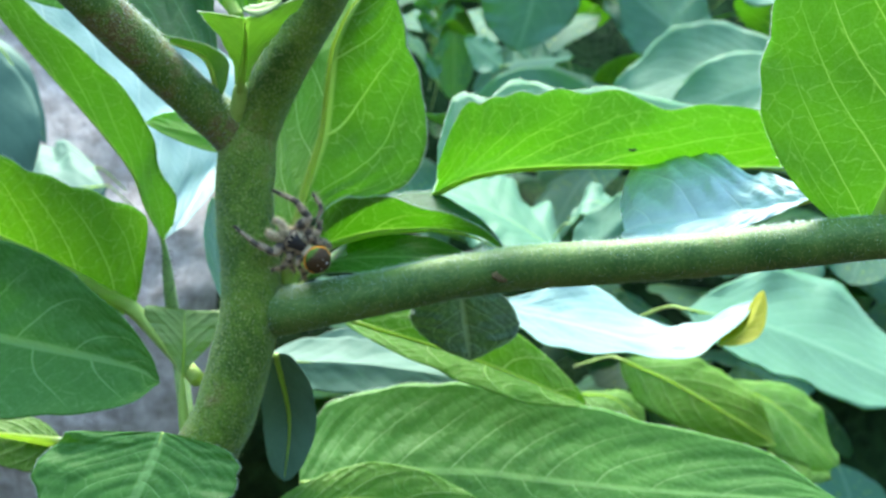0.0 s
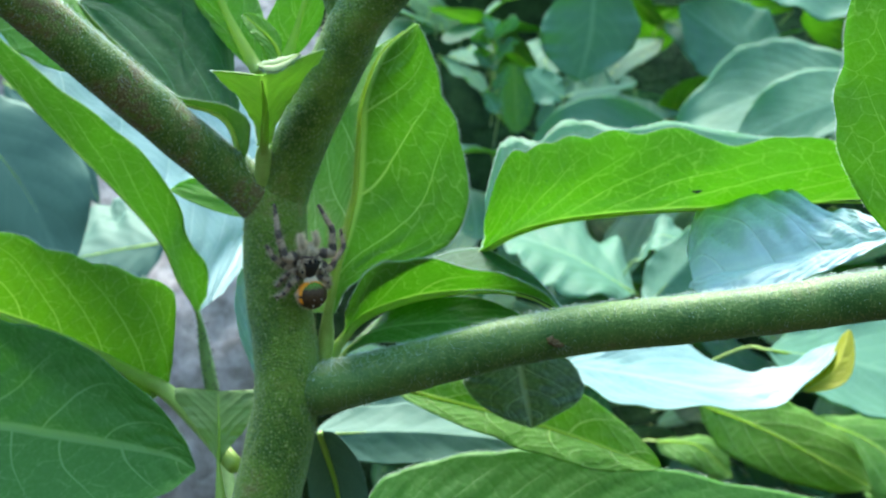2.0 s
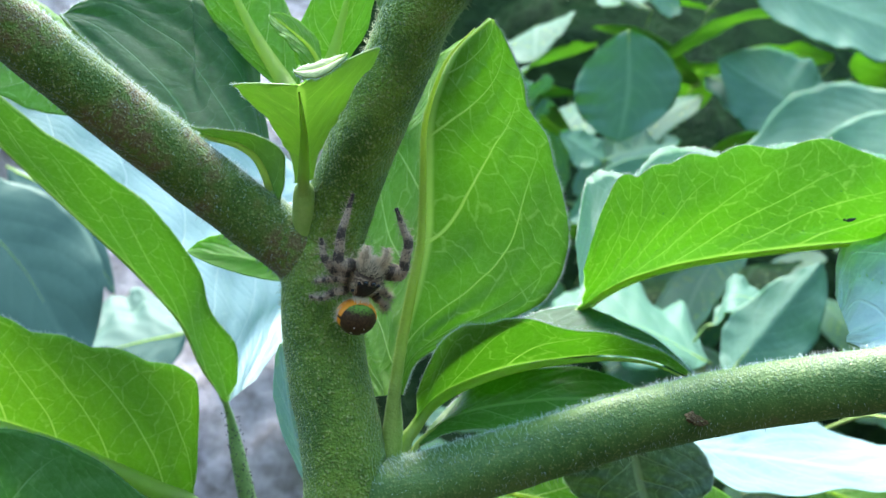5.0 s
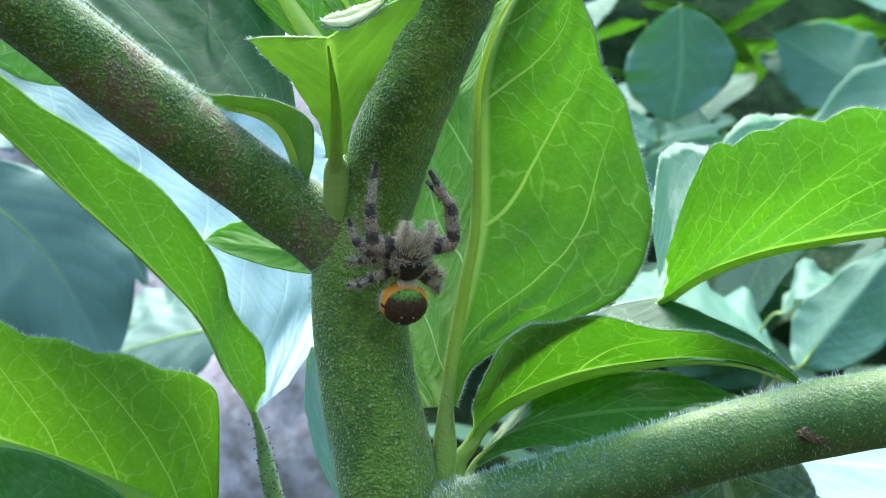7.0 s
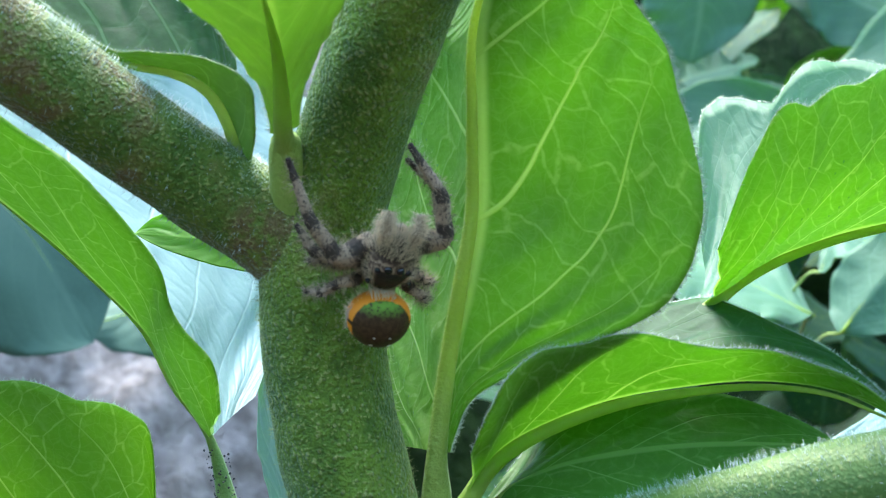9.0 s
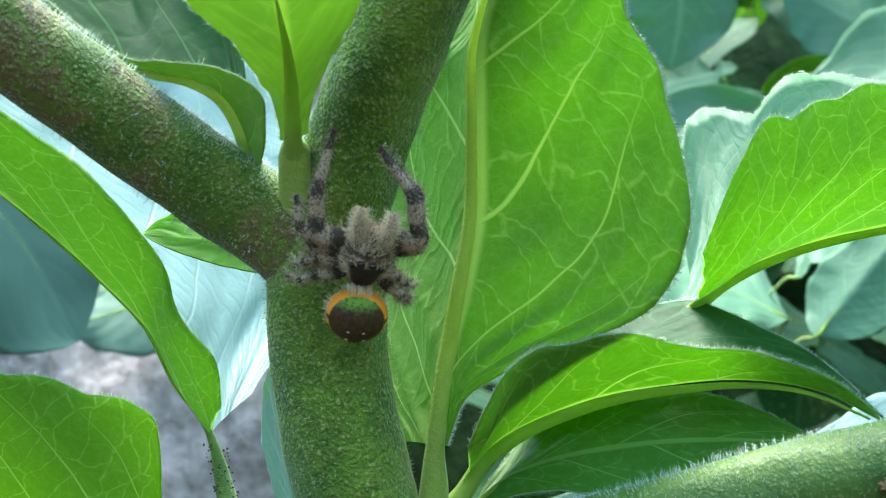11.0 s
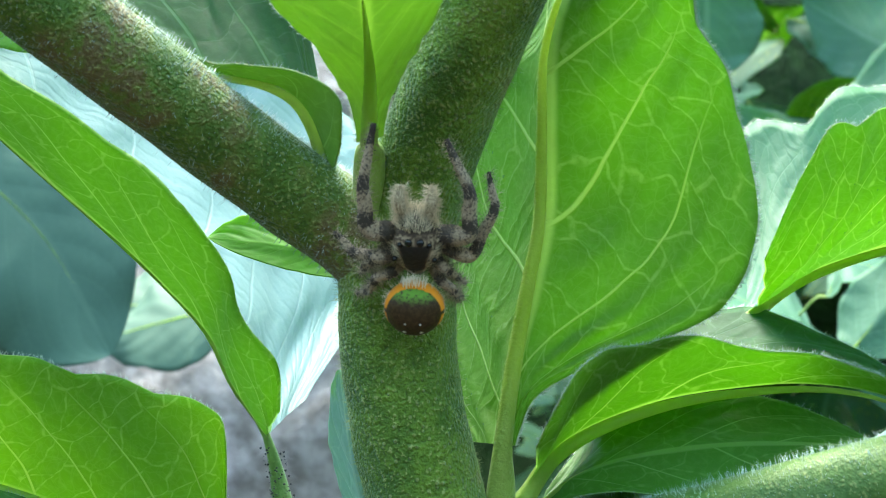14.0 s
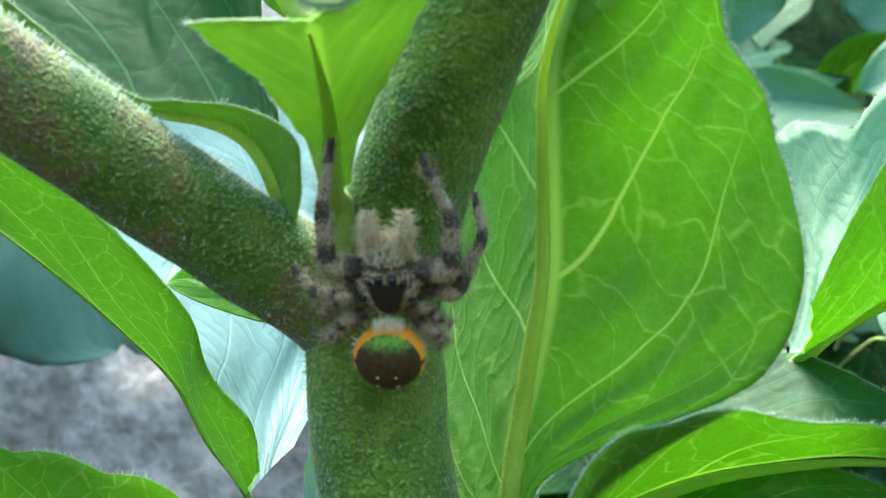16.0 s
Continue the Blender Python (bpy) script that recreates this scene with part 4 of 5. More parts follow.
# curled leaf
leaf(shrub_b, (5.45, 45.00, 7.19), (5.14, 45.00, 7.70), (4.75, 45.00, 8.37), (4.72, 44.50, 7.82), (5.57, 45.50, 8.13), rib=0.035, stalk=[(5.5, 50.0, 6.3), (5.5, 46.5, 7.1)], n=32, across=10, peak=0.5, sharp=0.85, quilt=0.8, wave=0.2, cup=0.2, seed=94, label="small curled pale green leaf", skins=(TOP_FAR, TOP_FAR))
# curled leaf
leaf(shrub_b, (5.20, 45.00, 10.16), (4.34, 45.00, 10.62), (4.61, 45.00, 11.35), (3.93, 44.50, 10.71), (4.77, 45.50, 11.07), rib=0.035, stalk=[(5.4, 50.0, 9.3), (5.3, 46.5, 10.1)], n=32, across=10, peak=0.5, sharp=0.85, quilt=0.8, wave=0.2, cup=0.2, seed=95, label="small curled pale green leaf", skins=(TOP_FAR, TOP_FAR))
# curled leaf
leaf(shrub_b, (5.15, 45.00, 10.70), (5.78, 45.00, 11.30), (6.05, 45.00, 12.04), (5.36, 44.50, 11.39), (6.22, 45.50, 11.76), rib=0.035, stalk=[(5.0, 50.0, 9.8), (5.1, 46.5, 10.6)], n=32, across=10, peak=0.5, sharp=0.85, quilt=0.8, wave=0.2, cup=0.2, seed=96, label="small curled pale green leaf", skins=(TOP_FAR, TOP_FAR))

shrub_c = thing("shrub", "grey-green shrub in front of the rock", "shrub", at=(-0.160, 0.420, -0.35))
branch(shrub_c, "stem", [(-16.0, 42.0, -37), (-15.4, 42.4, -15), (-16.0, 42.0, -12.0)], [0.5, 0.4, 0.35], 0, "thin green stem")
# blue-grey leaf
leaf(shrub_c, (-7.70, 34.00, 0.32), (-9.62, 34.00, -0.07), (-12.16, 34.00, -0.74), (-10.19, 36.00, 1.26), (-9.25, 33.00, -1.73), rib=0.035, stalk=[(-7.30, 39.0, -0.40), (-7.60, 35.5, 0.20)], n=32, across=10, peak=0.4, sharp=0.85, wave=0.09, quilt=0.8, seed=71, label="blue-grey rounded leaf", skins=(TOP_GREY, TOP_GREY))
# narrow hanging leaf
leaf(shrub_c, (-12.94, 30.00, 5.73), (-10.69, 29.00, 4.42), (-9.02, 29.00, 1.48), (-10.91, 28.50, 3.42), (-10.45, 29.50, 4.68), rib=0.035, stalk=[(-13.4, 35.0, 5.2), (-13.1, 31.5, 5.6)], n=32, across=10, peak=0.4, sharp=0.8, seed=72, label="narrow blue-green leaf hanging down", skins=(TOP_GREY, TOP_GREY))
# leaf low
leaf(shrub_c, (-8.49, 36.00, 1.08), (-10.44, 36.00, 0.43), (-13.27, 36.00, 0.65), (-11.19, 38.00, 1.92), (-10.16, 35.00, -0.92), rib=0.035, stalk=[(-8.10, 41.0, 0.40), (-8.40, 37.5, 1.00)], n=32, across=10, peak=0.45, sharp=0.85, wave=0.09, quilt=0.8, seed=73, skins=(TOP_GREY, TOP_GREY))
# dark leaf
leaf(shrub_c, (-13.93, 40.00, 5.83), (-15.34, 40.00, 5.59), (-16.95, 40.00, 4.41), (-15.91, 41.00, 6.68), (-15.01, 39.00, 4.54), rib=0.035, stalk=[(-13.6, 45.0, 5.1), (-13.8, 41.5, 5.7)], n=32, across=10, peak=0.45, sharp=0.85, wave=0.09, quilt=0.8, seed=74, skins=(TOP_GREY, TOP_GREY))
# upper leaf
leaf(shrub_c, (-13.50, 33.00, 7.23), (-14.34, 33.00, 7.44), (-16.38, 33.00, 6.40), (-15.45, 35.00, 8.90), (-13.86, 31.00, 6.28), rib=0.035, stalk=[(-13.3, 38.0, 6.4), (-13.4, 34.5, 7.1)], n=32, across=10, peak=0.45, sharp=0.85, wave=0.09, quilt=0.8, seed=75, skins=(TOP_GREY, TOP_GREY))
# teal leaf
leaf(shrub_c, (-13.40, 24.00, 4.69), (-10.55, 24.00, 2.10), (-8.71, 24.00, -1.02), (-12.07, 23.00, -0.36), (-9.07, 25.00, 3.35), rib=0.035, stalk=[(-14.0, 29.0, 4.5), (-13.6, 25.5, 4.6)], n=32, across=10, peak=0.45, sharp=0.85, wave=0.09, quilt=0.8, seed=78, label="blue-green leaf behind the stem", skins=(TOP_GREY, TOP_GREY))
# slanting twig leaf
leaf(shrub_c, (-16.32, 38.00, 5.12), (-14.02, 38.00, 3.98), (-11.96, 38.00, 3.29), (-14.01, 38.00, 3.63), (-13.80, 38.00, 4.32), rib=0.035, stalk=[(-16.8, 43.0, 4.6), (-16.5, 39.5, 5.0)], n=32, across=10, peak=0.45, sharp=0.85, wave=0.09, quilt=0.8, seed=76, skins=(TOP_FAR, UNDER))

rng = random.Random(77)
for who, x0, x1, lows in ((shrub_b, 1, 40, 105), (shrub_c, -36, -22, 4), (shrub_a, 1, 40, 90)):
    for k in range(lows):
        far = rng.uniform(52, 74)
        b = Vector((rng.uniform(x0, x1), far, rng.uniform(-20, 22)))
        away = Vector((rng.uniform(-1, 1), rng.uniform(-1, 0.2), rng.uniform(-0.7, 0.3))).normalized() * rng.uniform(5, 9)
        side = away.cross(Vector((rng.uniform(-0.4, 0.4), rng.uniform(-0.7, 0.1), 1))).normalized() * rng.uniform(1.6, 2.8)
        mid = b + away * 0.5 + Vector((0, 0, 0.8))
        root = who.location * 100
        leaf(who, b, mid, b + away, mid - side, mid + side, peak=0.42, sharp=0.6, wave=0.05, seed=100 + k, skins=(TOP_FAR if k % 3 else TOP_SHADED, UNDER), n=20, across=6, rib=0.035, stalk=[b + Vector((0.1, 3.5, -0.2)), b + Vector((0.05, 1.2, -0.1))])

# seconds, then the waist of the spider in centimetres, its turn and its tilt in degrees
SPIDER = [
    (0, 1.62, -0.50, -1.35, -53, 8, 0),
    (0.3, 1.46, -0.50, -1.38, -30, 10, 3),
    (0.5, 1.33, -0.50, -1.37, -16, 10, 5),
    (1, 1.23, -0.55, -1.20, -14, 10, 5),
    (1.5, 1.21, -0.55, -1.07, -2, 10, 20),
    (2, 1.08, -0.55, -0.82, -5, 12, 32),
    (2.5, 1.02, -0.55, -0.63, 0, 12, 35),
    (3, 1.05, -0.58, -0.63, 3, 14, 34),
    (3.5, 1.03, -0.60, -0.35, 7, 18, 32),
    (6, 0.98, -0.62, -0.20, 22, 30, 24),
    (7, 1.00, -0.62, -0.12, 13, 31, 23),
    (8.5, 1.00, -0.62, -0.07, 10, 31, 23),
    (9, 1.02, -0.62, -0.08, 15, 31, 22),
    (9.5, 1.01, -0.62, -0.09, 12, 31, 22),
    (11.8, 0.81, -0.64, -0.05, 14, 29, 4),
    (12.5, 0.82, -0.64, -0.13, 15, 29, 2),
    (13, 0.77, -0.50, -0.08, 11, 28, 0),
    (14, 0.74, -0.66, -0.02, 3, 27, 0),
    (14.5, 0.72, -0.66, 0.10, 3, 27, 0),
    (16, 0.73, -0.66, 0.18, 3, 27, 0),
]

for place, host, size in (((4.43, -0.85, -1.44), "right_branch", (0.14, 0.022, 0.08)), ((-0.21, -0.40, 0.50), "side_branch", (0.12, 0.04, 0.05))):
    bm = bmesh.new()
    bmesh.ops.create_icosphere(bm, subdivisions=3, radius=1)
    for v in bm.verts:
        v.co = Vector((v.co.x * size[0], v.co.y * size[1], v.co.z * size[2])) * CM * (1 + 0.35 * noise.noise(v.co * 3))
        v.co += vec(place)
    part("bark_scar", bm, STALK_SCAR, bpy.data.objects[host], "rough brown scar on the bark")

# black grit sticking to the grey leaf stalk
rng = random.Random(77)
grit = bmesh.new()
for _ in range(150):
    f = rng.random()
    middle = vec((-0.72, 3.44, -2.75)).lerp(vec((-1.0, 3.42, -1.5)), f)
    turn = rng.uniform(math.pi, 2 * math.pi)
    spot = middle + Vector((math.cos(turn), math.sin(turn), 0)) * 0.00112
    made = bmesh.ops.create_icosphere(grit, subdivisions=1, radius=rng.uniform(0.00005, 0.00015))
    for v in made["verts"]:
        v.co = spot + v.co * rng.uniform(0.7, 1.2)
tagged(part("grit", grit, FLY_BLACK, plant, "black grit on the leaf stalk"), kind="stuff")

# ---- ground and rock ----
bm = bmesh.new()
bmesh.ops.create_grid(bm, x_segments=60, y_segments=60, size=30)
for v in bm.verts:
    v.co.z = -0.35 + 0.02 * noise.noise(v.co * 3)
tagged(part("ground", bm, SOIL, None), "dark bare soil under the plants", "soil", kind="structure")

# rock face behind the plants
bm = bmesh.new()
bmesh.ops.create_grid(bm, x_segments=80, y_segments=70, size=1)
for v in bm.verts:
    x, z = v.co.x * 0.6 - 0.66, v.co.y * 0.45 + 0.05
    p = Vector((x, 0, z))
    d = 0.10 * noise.noise(p * 3) + 0.05 * noise.noise(p * 9) + 0.02 * noise.noise(p * 25)
    v.co = (x, 0.72 - 0.1 * abs(x) + 0.35 * z + d, z)
bmesh.ops.reverse_faces(bm, faces=bm.faces)
tagged(part("backdrop_rock", bm, STONE, None), "weathered grey-pink rock face behind the plants", "rock", kind="structure")

# overgrown earth bank beside the rock; its unseen top is raised to block low sky
bm = bmesh.new()
bmesh.ops.create_grid(bm, x_segments=80, y_segments=50, size=1)
for v in bm.verts:
    x, z = v.co.x * 1.1 + 0.95, v.co.y * 0.8 + 0.4
    p = Vector((x, 3, z))
    d = 0.12 * noise.noise(p * 4) + 0.05 * noise.noise(p * 14)
    v.co = (x, 0.85 - 0.1 * abs(x) + 0.35 * z + d, z)
bmesh.ops.reverse_faces(bm, faces=bm.faces)
tagged(part("backdrop_bank", bm, DARK_FOLIAGE, None), "dark overgrown bank behind the leaves", "earth bank", kind="structure")

# unseen ring added at the sides and behind to hold back skylight
bm = bmesh.new()
rows = []
for i in range(81):
    a = radians(60 - 300 * i / 80)
    row = []
    for k in range(17):
        z = -0.4 + 0.93 * k / 16
        p = Vector((math.cos(a) * 1.3, math.sin(a) * 1.3 - 0.15, z))
        row.append(bm.verts.new(p + Vector((math.cos(a), math.sin(a), 0)) * (0.22 * noise.noise(p * 3) + 0.1 * noise.noise(p * 9) + 0.1 * k / 16)))
    rows.append(row)
for one, two in zip(rows, rows[1:]):
    for k in range(16):
        bm.faces.new((one[k], one[k + 1], two[k + 1], two[k]))
tagged(part("backdrop_hedge", bm, DARK_FOLIAGE, None), "unseen dark green ring added around the plants to cut skylight", "hedge", kind="structure")

# a tiny fly on the long leaf
FLY = Vector((6.58, 1.25, 0.76))
fly = thing("fly", "tiny black fly resting on the long leaf", "fly", at=vec(FLY))
for name, place, size in (("body", (0, 0, 0), (0.05, 0.022, 0.02)), ("head", (-0.062, 0, 0.005), (0.018, 0.018, 0.016)), ("wing", (0.02, -0.012, 0.012), (0.055, 0.004, 0.014)), ("wing", (0.02, 0.012, 0.016), (0.055, 0.004, 0.014))):
    bm = bmesh.new()
    bmesh.ops.create_icosphere(bm, subdivisions=2, radius=1)
    for v in bm.verts:
        v.co = vec((v.co.x * size[0] + place[0], v.co.y * size[1] + place[1], v.co.z * size[2] + place[2] + 0.1 * v.co.x * size[0])) + vec(FLY)
    part(name, bm, FLY_BLACK, fly)

# ---- the spider ----
def leg_material():
    """Grey-white hairy skin with dark rings; the UV map runs along the leg."""
    m, t, p, out = nodes_of("spider_leg_skin")
    uv = t.nodes.new("ShaderNodeUVMap")
    xyz = t.nodes.new("ShaderNodeSeparateXYZ")
    t.links.new(uv.outputs[0], xyz.inputs[0])
    geo = t.nodes.new("ShaderNodeTexCoord")
    n = put(t, "ShaderNodeTexNoise", Scale=5500.0, Detail=5.0)
    t.links.new(geo.outputs["Object"], n.inputs["Vector"])
    s = maths(t, "ADD", maths(t, "MULTIPLY", xyz.outputs[0], 4.0), maths(t, "MULTIPLY", n.outputs[0], 0.7))
    ring = maths(t, "ABSOLUTE", maths(t, "SUBTRACT", maths(t, "FRACT", s), 0.5))
    dark = maths(t, "MAXIMUM", maths(t, "MULTIPLY", ramp(t, ring, 0.25, 0.35), 0.92), maths(t, "MULTIPLY", ramp(t, n.outputs[0], 0.5, 0.62), 0.75))
    col = mixed(t, dark, (0.42, 0.31, 0.205), (0.022, 0.016, 0.013))
    col = mixed(t, ramp(t, xyz.outputs[0], 0.9, 0.97), col, (0.03, 0.015, 0.012))
    t.links.new(col, p.inputs["Base Color"])
    p.inputs["Roughness"].default_value = 0.7
    bump = put(t, "ShaderNodeBump", Strength=0.7, Distance=0.0002)
    t.links.new(n.outputs[0], bump.inputs["Height"])
    t.links.new(bump.outputs[0], p.inputs["Normal"])
    return m


def abdomen_material():
    """Bronze-brown back with a green metallic front, an orange rim and pale flanks."""
    m, t, p, out = nodes_of("spider_abdomen_skin")
    geo = t.nodes.new("ShaderNodeTexCoord")
    xyz = t.nodes.new("ShaderNodeSeparateXYZ")
    t.links.new(geo.outputs["Object"], xyz.inputs[0])
    n = put(t, "ShaderNodeTexNoise", Scale=4000.0, Detail=2.0)
    t.links.new(geo.outputs["Object"], n.inputs["Vector"])
    x = maths(t, "DIVIDE", xyz.outputs[0], 0.00211)
    y = maths(t, "DIVIDE", xyz.outputs[1], 0.00195)
    r = maths(t, "SQRT", maths(t, "ADD", maths(t, "MULTIPLY", x, x), maths(t, "MULTIPLY", y, y)))
    r = maths(t, "ADD", r, maths(t, "MULTIPLY", maths(t, "SUBTRACT", n.outputs[0], 0.5), 0.06))
    front = ramp(t, y, -0.52, -0.42)
    gap = maths(t, "SUBTRACT", 1.0, ramp(t, maths(t, "ABSOLUTE", maths(t, "SUBTRACT", y, 0.02)), 0.09, 0.05))
    rim = maths(t, "MULTIPLY", maths(t, "MULTIPLY", ramp(t, r, 0.89, 0.91), front), gap)
    green = maths(t, "MULTIPLY", ramp(t, maths(t, "ADD", y, maths(t, "MULTIPLY", n.outputs[0], 0.3)), 0.55, 0.95), ramp(t, n.outputs[0], 0.3, 0.5))
    col = mixed(t, ramp(t, n.outputs[0], 0.35, 0.65), (0.042, 0.022, 0.009), (0.065, 0.036, 0.014))
    col = mixed(t, green, col, (0.11, 0.22, 0.03))
    for sx in (-1, 1):
        for cx, cy, size in ((0.28, -0.62, 0.06), (0.25, -0.22, 0.035), (0.5, -0.85, 0.05)):
            dx, dy = maths(t, "SUBTRACT", x, sx * cx), maths(t, "SUBTRACT", y, cy)
            d = maths(t, "SQRT", maths(t, "ADD", maths(t, "MULTIPLY", dx, dx), maths(t, "MULTIPLY", dy, dy)))
            col = mixed(t, ramp(t, d, size * 1.3, size * 0.7), col, (0.75, 0.72, 0.68))
    col = mixed(t, rim, col, (0.78, 0.27, 0.02))
    pale = ramp(t, r, 0.985, 1.01)
    col = mixed(t, pale, col, (0.46, 0.36, 0.26))
    t.links.new(col, p.inputs["Base Color"])
    shine = maths(t, "MULTIPLY", green, 0.8)
    t.links.new(maths(t, "MULTIPLY", shine, maths(t, "SUBTRACT", 1.0, rim)), p.inputs["Metallic"])
    p.inputs["Roughness"].default_value = 0.5
    p.inputs["Specular IOR Level"].default_value = 0.18
    bump = put(t, "ShaderNodeBump", Strength=0.2, Distance=0.0001)
    t.links.new(n.outputs[0], bump.inputs["Height"])
    t.links.new(bump.outputs[0], p.inputs["Normal"])
    return m


def head_material():
    """Cream and grey hair over a dark shell, with a glossy black patch behind the eyes."""
    m, t, p, out = nodes_of("spider_head_skin")
    geo = t.nodes.new("ShaderNodeTexCoord")
    xyz = t.nodes.new("ShaderNodeSeparateXYZ")
    t.links.new(geo.outputs["Object"], xyz.inputs[0])
    n = put(t, "ShaderNodeTexNoise", Scale=4200.0, Detail=4.0)
    t.links.new(geo.outputs["Object"], n.inputs["Vector"])
    x = maths(t, "ABSOLUTE", maths(t, "DIVIDE", xyz.outputs[0], 0.001))
    y = maths(t, "DIVIDE", xyz.outputs[1], 0.001)
    rough_edge = maths(t, "MULTIPLY", maths(t, "SUBTRACT", n.outputs[0], 0.5), 0.7)
    # the patch narrows towards the waist
    half = maths(t, "ADD", maths(t, "MULTIPLY", y, 0.25), 0.42)
    patch = maths(t, "MULTIPLY", ramp(t, maths(t, "SUBTRACT", maths(t, "ADD", x, rough_edge), half), 0.12, -0.05), ramp(t, y, 2.75, 2.6))
    patch = maths(t, "MULTIPLY", maths(t, "MULTIPLY", patch, ramp(t, maths(t, "ADD", y, rough_edge), 0.1, 0.35)), ramp(t, xyz.outputs[2], 0.0004, 0.0007))
    col = mixed(t, ramp(t, n.outputs[0], 0.4, 0.6), (0.46, 0.34, 0.22), (0.09, 0.055, 0.03))
    col = mixed(t, maths(t, "MULTIPLY", ramp(t, y, 3.1, 3.6), ramp(t, y, 4.7, 4.4)), col, (0.05, 0.03, 0.02))
    col = mixed(t, patch, col, (0.012, 0.009, 0.008))
    t.links.new(col, p.inputs["Base Color"])
    t.links.new(maths(t, "SUBTRACT", 0.75, maths(t, "MULTIPLY", patch, 0.15)), p.inputs["Roughness"])
    bump = put(t, "ShaderNodeBump", Strength=0.6, Distance=0.0002)
    t.links.new(n.outputs[0], bump.inputs["Height"])
    t.links.new(bump.outputs[0], p.inputs["Normal"])
    return m


LEG, ABDOMEN, HEAD = leg_material(), abdomen_material(), head_material()
EYE = plain_material("black_eye", (0.004, 0.004, 0.005), 0.06)
CREAM = plain_material("cream_hair", (0.80, 0.65, 0.43), 0.6)
DARK_HAIR = plain_material("dark_hair", (0.03, 0.022, 0.016), 0.6)
PALP = plain_material("palp_skin", (0.58, 0.45, 0.29), 0.7, grain=(5000.0, (0.26, 0.18, 0.11), 0.0001))
GREY = plain_material("grey_hair", (0.46, 0.36, 0.25), 0.6)


def lump(name, size, mat, parent, at=(0, 0, 0), shape=None, seg=40, label=""):
    """A rounded body, in centimetres; shape bends each point of the unit ball."""
    bm = bmesh.new()
    bmesh.ops.create_uvsphere(bm, u_segments=seg, v_segments=seg // 2, radius=1)
    for v in bm.verts:
        p = shape(v.co) if shape else v.co
        v.co = Vector((p.x * size[0], p.y * size[1], p.z * size[2])) * CM
    ob = part(name, bm, mat, parent, label)
    ob.location = vec(at)
    return ob


def fur(parent, name, roots, length, thick, mat, seed, lean=(0, 0, 0)):
    """Hairs on given (place, way) roots."""
    rng = random.Random(seed)
    bm = bmesh.new()
    for place, way in roots:
        hair(bm, place, (way + Vector(lean)).normalized(), length * rng.uniform(0.5, 1.25), thick, rng)
    return tagged(part(name, bm, mat, parent, "short dark hairs" if mat == DARK_HAIR else "short pale hairs"), kind="stuff")


def roots_on(ob, count, seed, keep=lambda p: True):
    rng = random.Random(seed)
    faces = [f for f in ob.data.polygons if keep(f.center)]
    out = []
    for _ in range(count):
        f = rng.choice(faces)
        a = [ob.data.vertices[i].co for i in f.vertices]
        w = [rng.random() for _ in a]
        out.append((sum((c * k for c, k in zip(a, w)), Vector()) / sum(w), f.normal.copy()))
    return out


def leg(parent, joints, seed, thin=1.0):
    """One leg; its origin is the hip."""
    hip = vec(joints[0])
    pts = [vec(j) - hip for j in joints]
    bm = bmesh.new()
    a, b, c, d = pts
    line = [a, a.lerp(b, 0.5) + Vector((0, 0, 0.0003)), b, b.lerp(c, 0.5), c, c.lerp(d, 0.55), d]
    radii = [r * thin * CM for r in (0.046, 0.066, 0.052, 0.046, 0.038, 0.028, 0.016)]
    way, rad = tube(bm, line, radii, n=42, around=12, rough=0.12)
    uvs = bm.loops.layers.uv.new("UVMap")
    bm.verts.index_update()
    for f in bm.faces:
        for loop in f.loops:
            loop[uvs].uv = ((loop.vert.index // 12) / 42, (loop.vert.index % 12) / 12)
    ob = part("leg", bm, LEG, parent)
    ob.location = hip
    fz = bmesh.new()
    hairs(fz, way, rad, 380, 0.0008, 0.000015, seed, bend=0.9)
    tagged(part("leg_hairs", fz, GREY, ob, "grey hairs on the leg"), kind="stuff")
    fz = bmesh.new()
    hairs(fz, way, rad, 160, 0.0006, 0.000018, seed + 50, bend=0.9)
    tagged(part("dark_leg_hairs", fz, DARK_HAIR, ob, "dark bristles on the leg"), kind="stuff")
    return ob


spider = thing("spider", "furry grey jumping spider with green and orange abdomen on the stem", "spider")


def head_shape(v):
    wide = 1.0 - 0.12 * max(0, v.y) - 0.45 * max(0, -v.y) ** 2
    high = 1.0 + 0.12 * v.y - 0.3 * max(0, -v.y)
    return Vector((v.x * wide * (1 + 0.08 * (1 - abs(v.x))), v.y, v.z * high))


def rump_shape(v):
    return Vector((v.x * (1 - 0.1 * v.y * v.y), v.y, v.z * (1.0 - 0.12 * v.y)))


head = lump("cephalothorax", (0.168, 0.245, 0.165), HEAD, spider, shape=head_shape, seg=56, label="cream furry head with black patch")
for v in head.data.vertices:
    v.co += Vector((0, 0.0023, 0.0))
abdomen = lump("abdomen", (0.214, 0.195, 0.19), ABDOMEN, spider, at=(0, -0.15, 0.09), shape=rump_shape, seg=56, label="bronze and green abdomen with orange rim")
for x, y, z, r in ((-0.04, 0.29, 0.158, 0.028), (0.04, 0.29, 0.158, 0.028), (-0.1, 0.262, 0.138, 0.02), (0.1, 0.262, 0.138, 0.02), (-0.135, 0.15, 0.118, 0.018), (0.135, 0.15, 0.118, 0.018)):
    lump("eye", (r, r, r), EYE, head, at=(x, y, z), seg=20, label="shiny black eye")
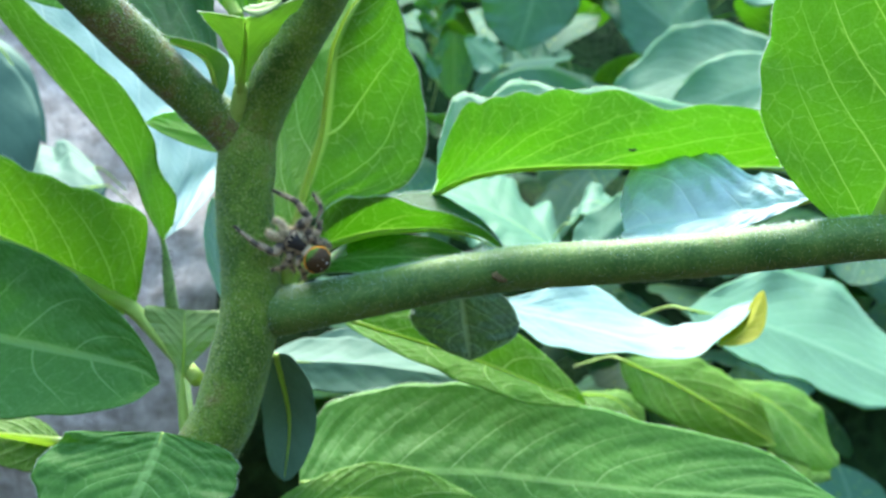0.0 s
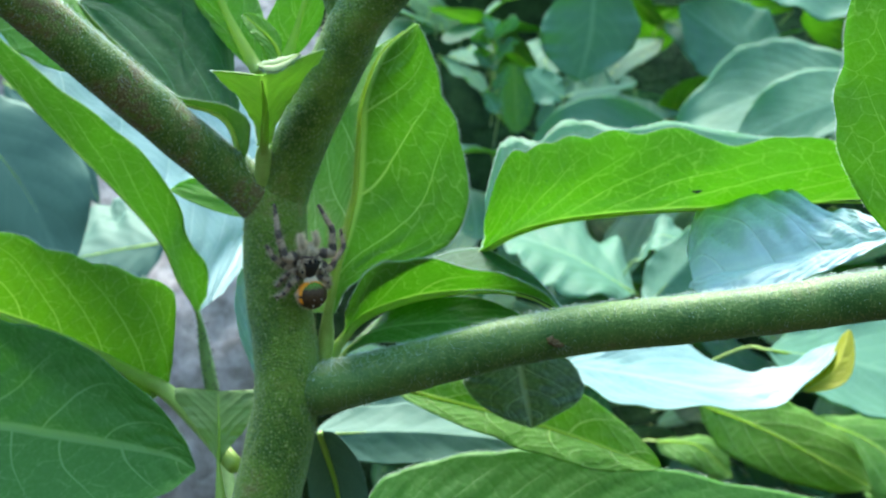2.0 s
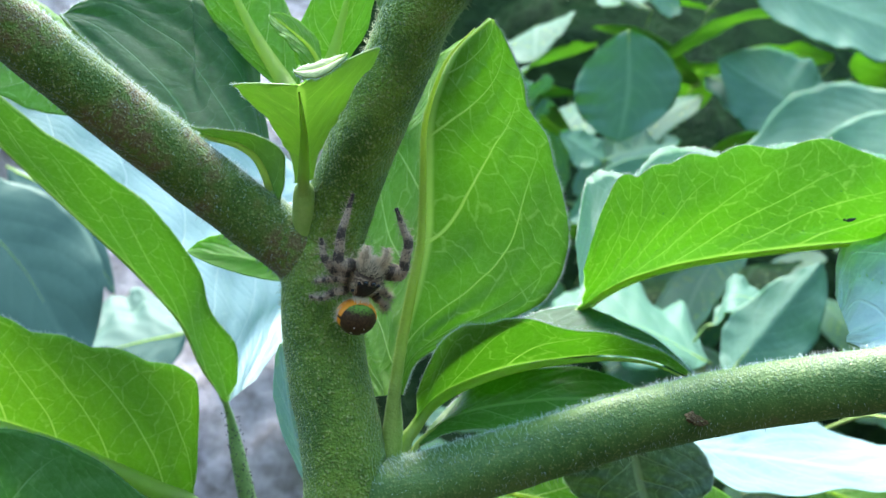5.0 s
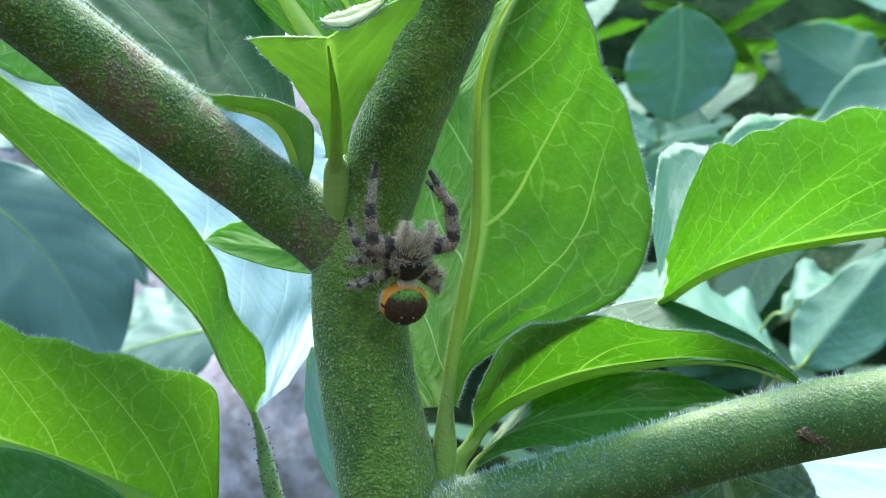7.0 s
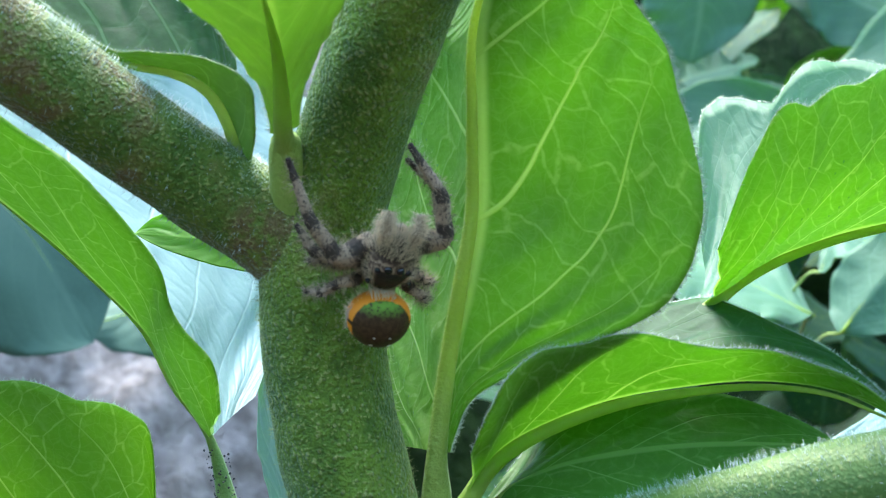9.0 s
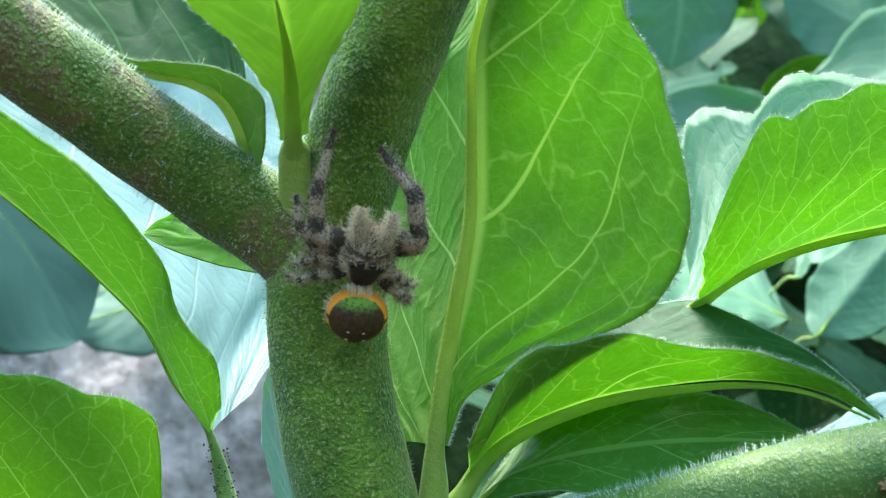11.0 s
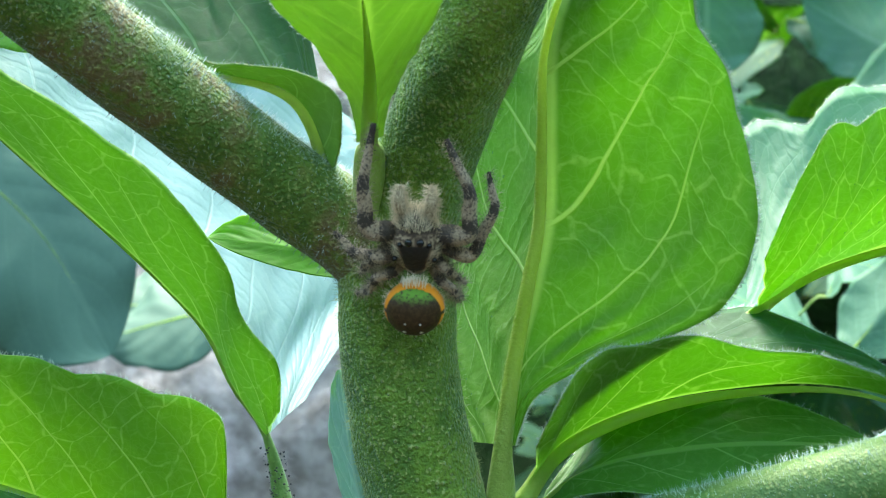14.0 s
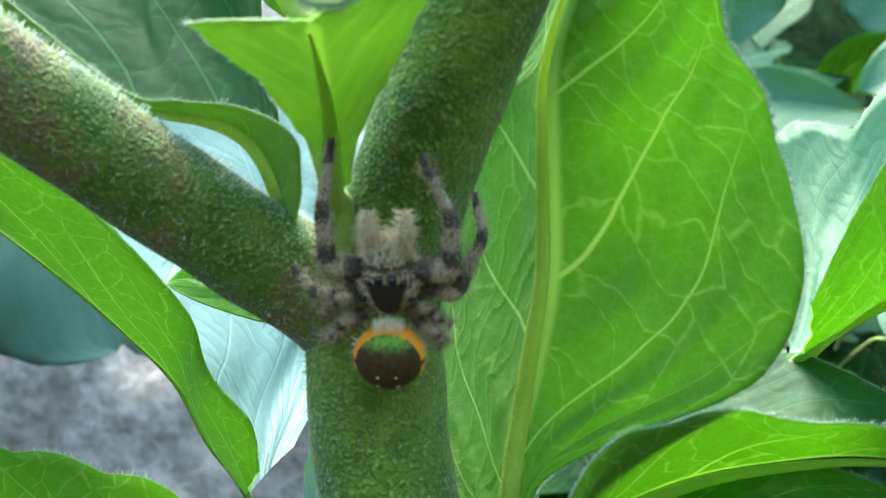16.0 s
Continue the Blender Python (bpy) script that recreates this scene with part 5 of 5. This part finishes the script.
for side in (-1, 1):
    palp = bmesh.new()
    way, rad = tube(palp, [vec((0.07 * side, 0.38, 0.02)), vec((0.095 * side, 0.48, 0.06)), vec((0.11 * side, 0.57, 0.06)), vec((0.1 * side, 0.65, 0.01))], [0.026 * CM, 0.034 * CM, 0.038 * CM, 0.02 * CM], n=18, around=12, rough=0.1)
    uvs = palp.loops.layers.uv.new("UVMap")
    palp_ob = part("palp", palp, PALP, head, "short fluffy feeler")
    fz = bmesh.new()
    hairs(fz, way, rad, 700, 0.00062, 0.000022, 31 + side, bend=0.8)
    tagged(part("palp_hairs", fz, CREAM, palp_ob, "cream tufts on the feeler"), kind="stuff")
    jaw = lump("jaw", (0.05, 0.05, 0.085), HEAD, head, at=(0.048 * side, 0.42, -0.06), seg=20)


def bald(p):
    """The eyes and the black patch behind them stay free of hair."""
    if p.z < 0.0004:
        return False
    by_eyes = abs(p.x) < 0.0015 and 0.0022 < p.y < 0.0036
    return by_eyes or (abs(p.x) < 0.25 * p.y + 0.0005 and -0.0002 < p.y < 0.003)


fur(head, "head_hairs", roots_on(head, 2600, 5, lambda p: p.z > -0.0008 and not bald(p)), 0.0006, 0.00002, CREAM, 6, (0, 1.3, 0))
fur(head, "dark_hairs", roots_on(head, 800, 15, lambda p: p.z > -0.0008 and not bald(p)), 0.0006, 0.000024, DARK_HAIR, 16, (0, 1.1, 0.1))
fur(head, "brow_hairs", roots_on(head, 200, 9, lambda p: p.z > 0.0 and p.y > 0.0036), 0.0006, 0.000035, CREAM, 10, (0, 1.7, 0.2))
fur(abdomen, "abdomen_hairs", roots_on(abdomen, 700, 7, lambda p: p.z < 0.0002), 0.0005, 0.000014, CREAM, 8)
fur(abdomen, "collar_hairs", roots_on(abdomen, 260, 12, lambda p: p.y > 0.0017 and p.z > -0.0006), 0.0007, 0.000022, CREAM, 13, (0, 1.0, 0.3))
LEGS = {
    "l1": leg(spider, [(-0.1, 0.36, -0.05), (-0.33, 0.42, 0.06), (-0.36, 0.73, 0.02), (-0.30, 1.12, -0.1)], 41, 1.12),
    "r1": leg(spider, [(0.1, 0.36, -0.05), (0.36, 0.40, 0.06), (0.36, 0.70, 0.03), (0.19, 1.03, -0.08)], 42, 1.12),
    "l2": leg(spider, [(-0.12, 0.3, -0.05), (-0.3, 0.36, 0.0), (-0.38, 0.52, -0.05), (-0.36, 0.7, -0.15)], 43),
    "r2": leg(spider, [(0.12, 0.3, -0.05), (0.38, 0.22, 0.0), (0.53, 0.55, -0.05), (0.48, 0.78, -0.15)], 44, 0.9),
    "l3": leg(spider, [(-0.12, 0.2, -0.06), (-0.27, 0.19, 0.04), (-0.36, 0.08, -0.04), (-0.4, -0.02, -0.15)], 45, 0.75),
    "r3": leg(spider, [(0.12, 0.2, -0.06), (0.21, 0.13, 0.04), (0.28, 0.05, 0.0), (0.34, -0.05, -0.12)], 46, 0.7),
    "l4": leg(spider, [(-0.1, 0.1, -0.06), (-0.26, 0.05, 0.04), (-0.34, -0.1, -0.03), (-0.43, -0.17, -0.13)], 47, 0.7),
    "r4": leg(spider, [(0.1, 0.1, -0.06), (0.25, -0.02, 0.04), (0.29, -0.09, 0.0), (0.31, -0.16, -0.12)], 48, 0.65),
}


def motions():
    """The spider climbs from the branch to the fork, then turns and settles."""

    def perch(x, y, z, turn, tilt, roll):
        # turn: clockwise as seen from before the stem; tilt: head away from the stem; roll: the back turned away from the side branch
        return pose(x * CM, y * CM, z * CM) @ pose(0, 0, 0, 0, turn, 0) @ pose(0, 0, 0, 90 + tilt) @ pose(0, 0, 0, 0, roll, 0)

    walk(spider, [(t, perch(*row)) for t, *row in SPIDER])
    walk(head, [(t, pose(0, ahead, 0, -a, 0, b)) for t, a, b, ahead in ((0, 5, 8, 0.0004), (1, -5, 4, 0.0004), (2, -5, 0, 0.0004), (3.5, -8, 0, 0.0004), (6, -10, 0, 0.0003), (7, -11, 0, 0.0003), (9, -11, -4, 0.0003), (9.7, -10, -4, 0.0003), (11.8, -10, -8, 0.0004), (12.5, -10, -12, 0.0004), (13, -8, -5, 0.0006), (13.3, -2, 0, 0.0008), (16, 0, 0, 0.0008))])
    swings = {
        "l1": ((0, 12), (0.5, -4), (1.5, 6), (3.5, 2), (6, 2), (7, 6), (8.5, 6), (9, 34), (9.5, 16), (11.8, -2), (12.9, -2), (13.2, 0), (16, 0)),
        "r1": ((0, -10), (0.5, 4), (1.5, -6), (3.5, -4), (6, 8), (7, 9), (9, 12), (9.7, 10), (11.8, 16), (12.9, 16), (13.2, 0), (16, 0)),
        "l2": ((0, 70), (1.5, 25), (3.5, 25), (7, 30), (9.5, 50), (11.8, 10), (12.9, 10), (13.3, 60), (16, 60)),
        "r2": ((0, -30), (2, -20), (6, 35), (9.7, 42), (11.8, 30), (12.9, 25), (13.2, 0), (16, 0)),
        "l3": ((0, 10), (2, 0), (6, -20), (9.7, -25), (11.8, -10), (12.9, -10), (13.2, 0), (16, 0)),
        "r3": ((0, -15), (3.5, 10), (9.7, 10), (13, 10), (13.2, 0), (16, 0)),
        "l4": ((0, 15), (2, 0), (6, -10), (9.7, -10), (11.8, -28), (12.9, -28), (13.2, 0), (16, 0)),
        "r4": ((0, -10), (2, 5), (9.7, 10), (12.9, 15), (13.2, 0), (16, 0)),
    }
    for name, rows in swings.items():
        hip = LEGS[name].location.copy()
        walk(LEGS[name], [(t, Matrix.Translation(hip) @ pose(0, 0, 0, 0, 0, a)) for t, a in rows])


motions()
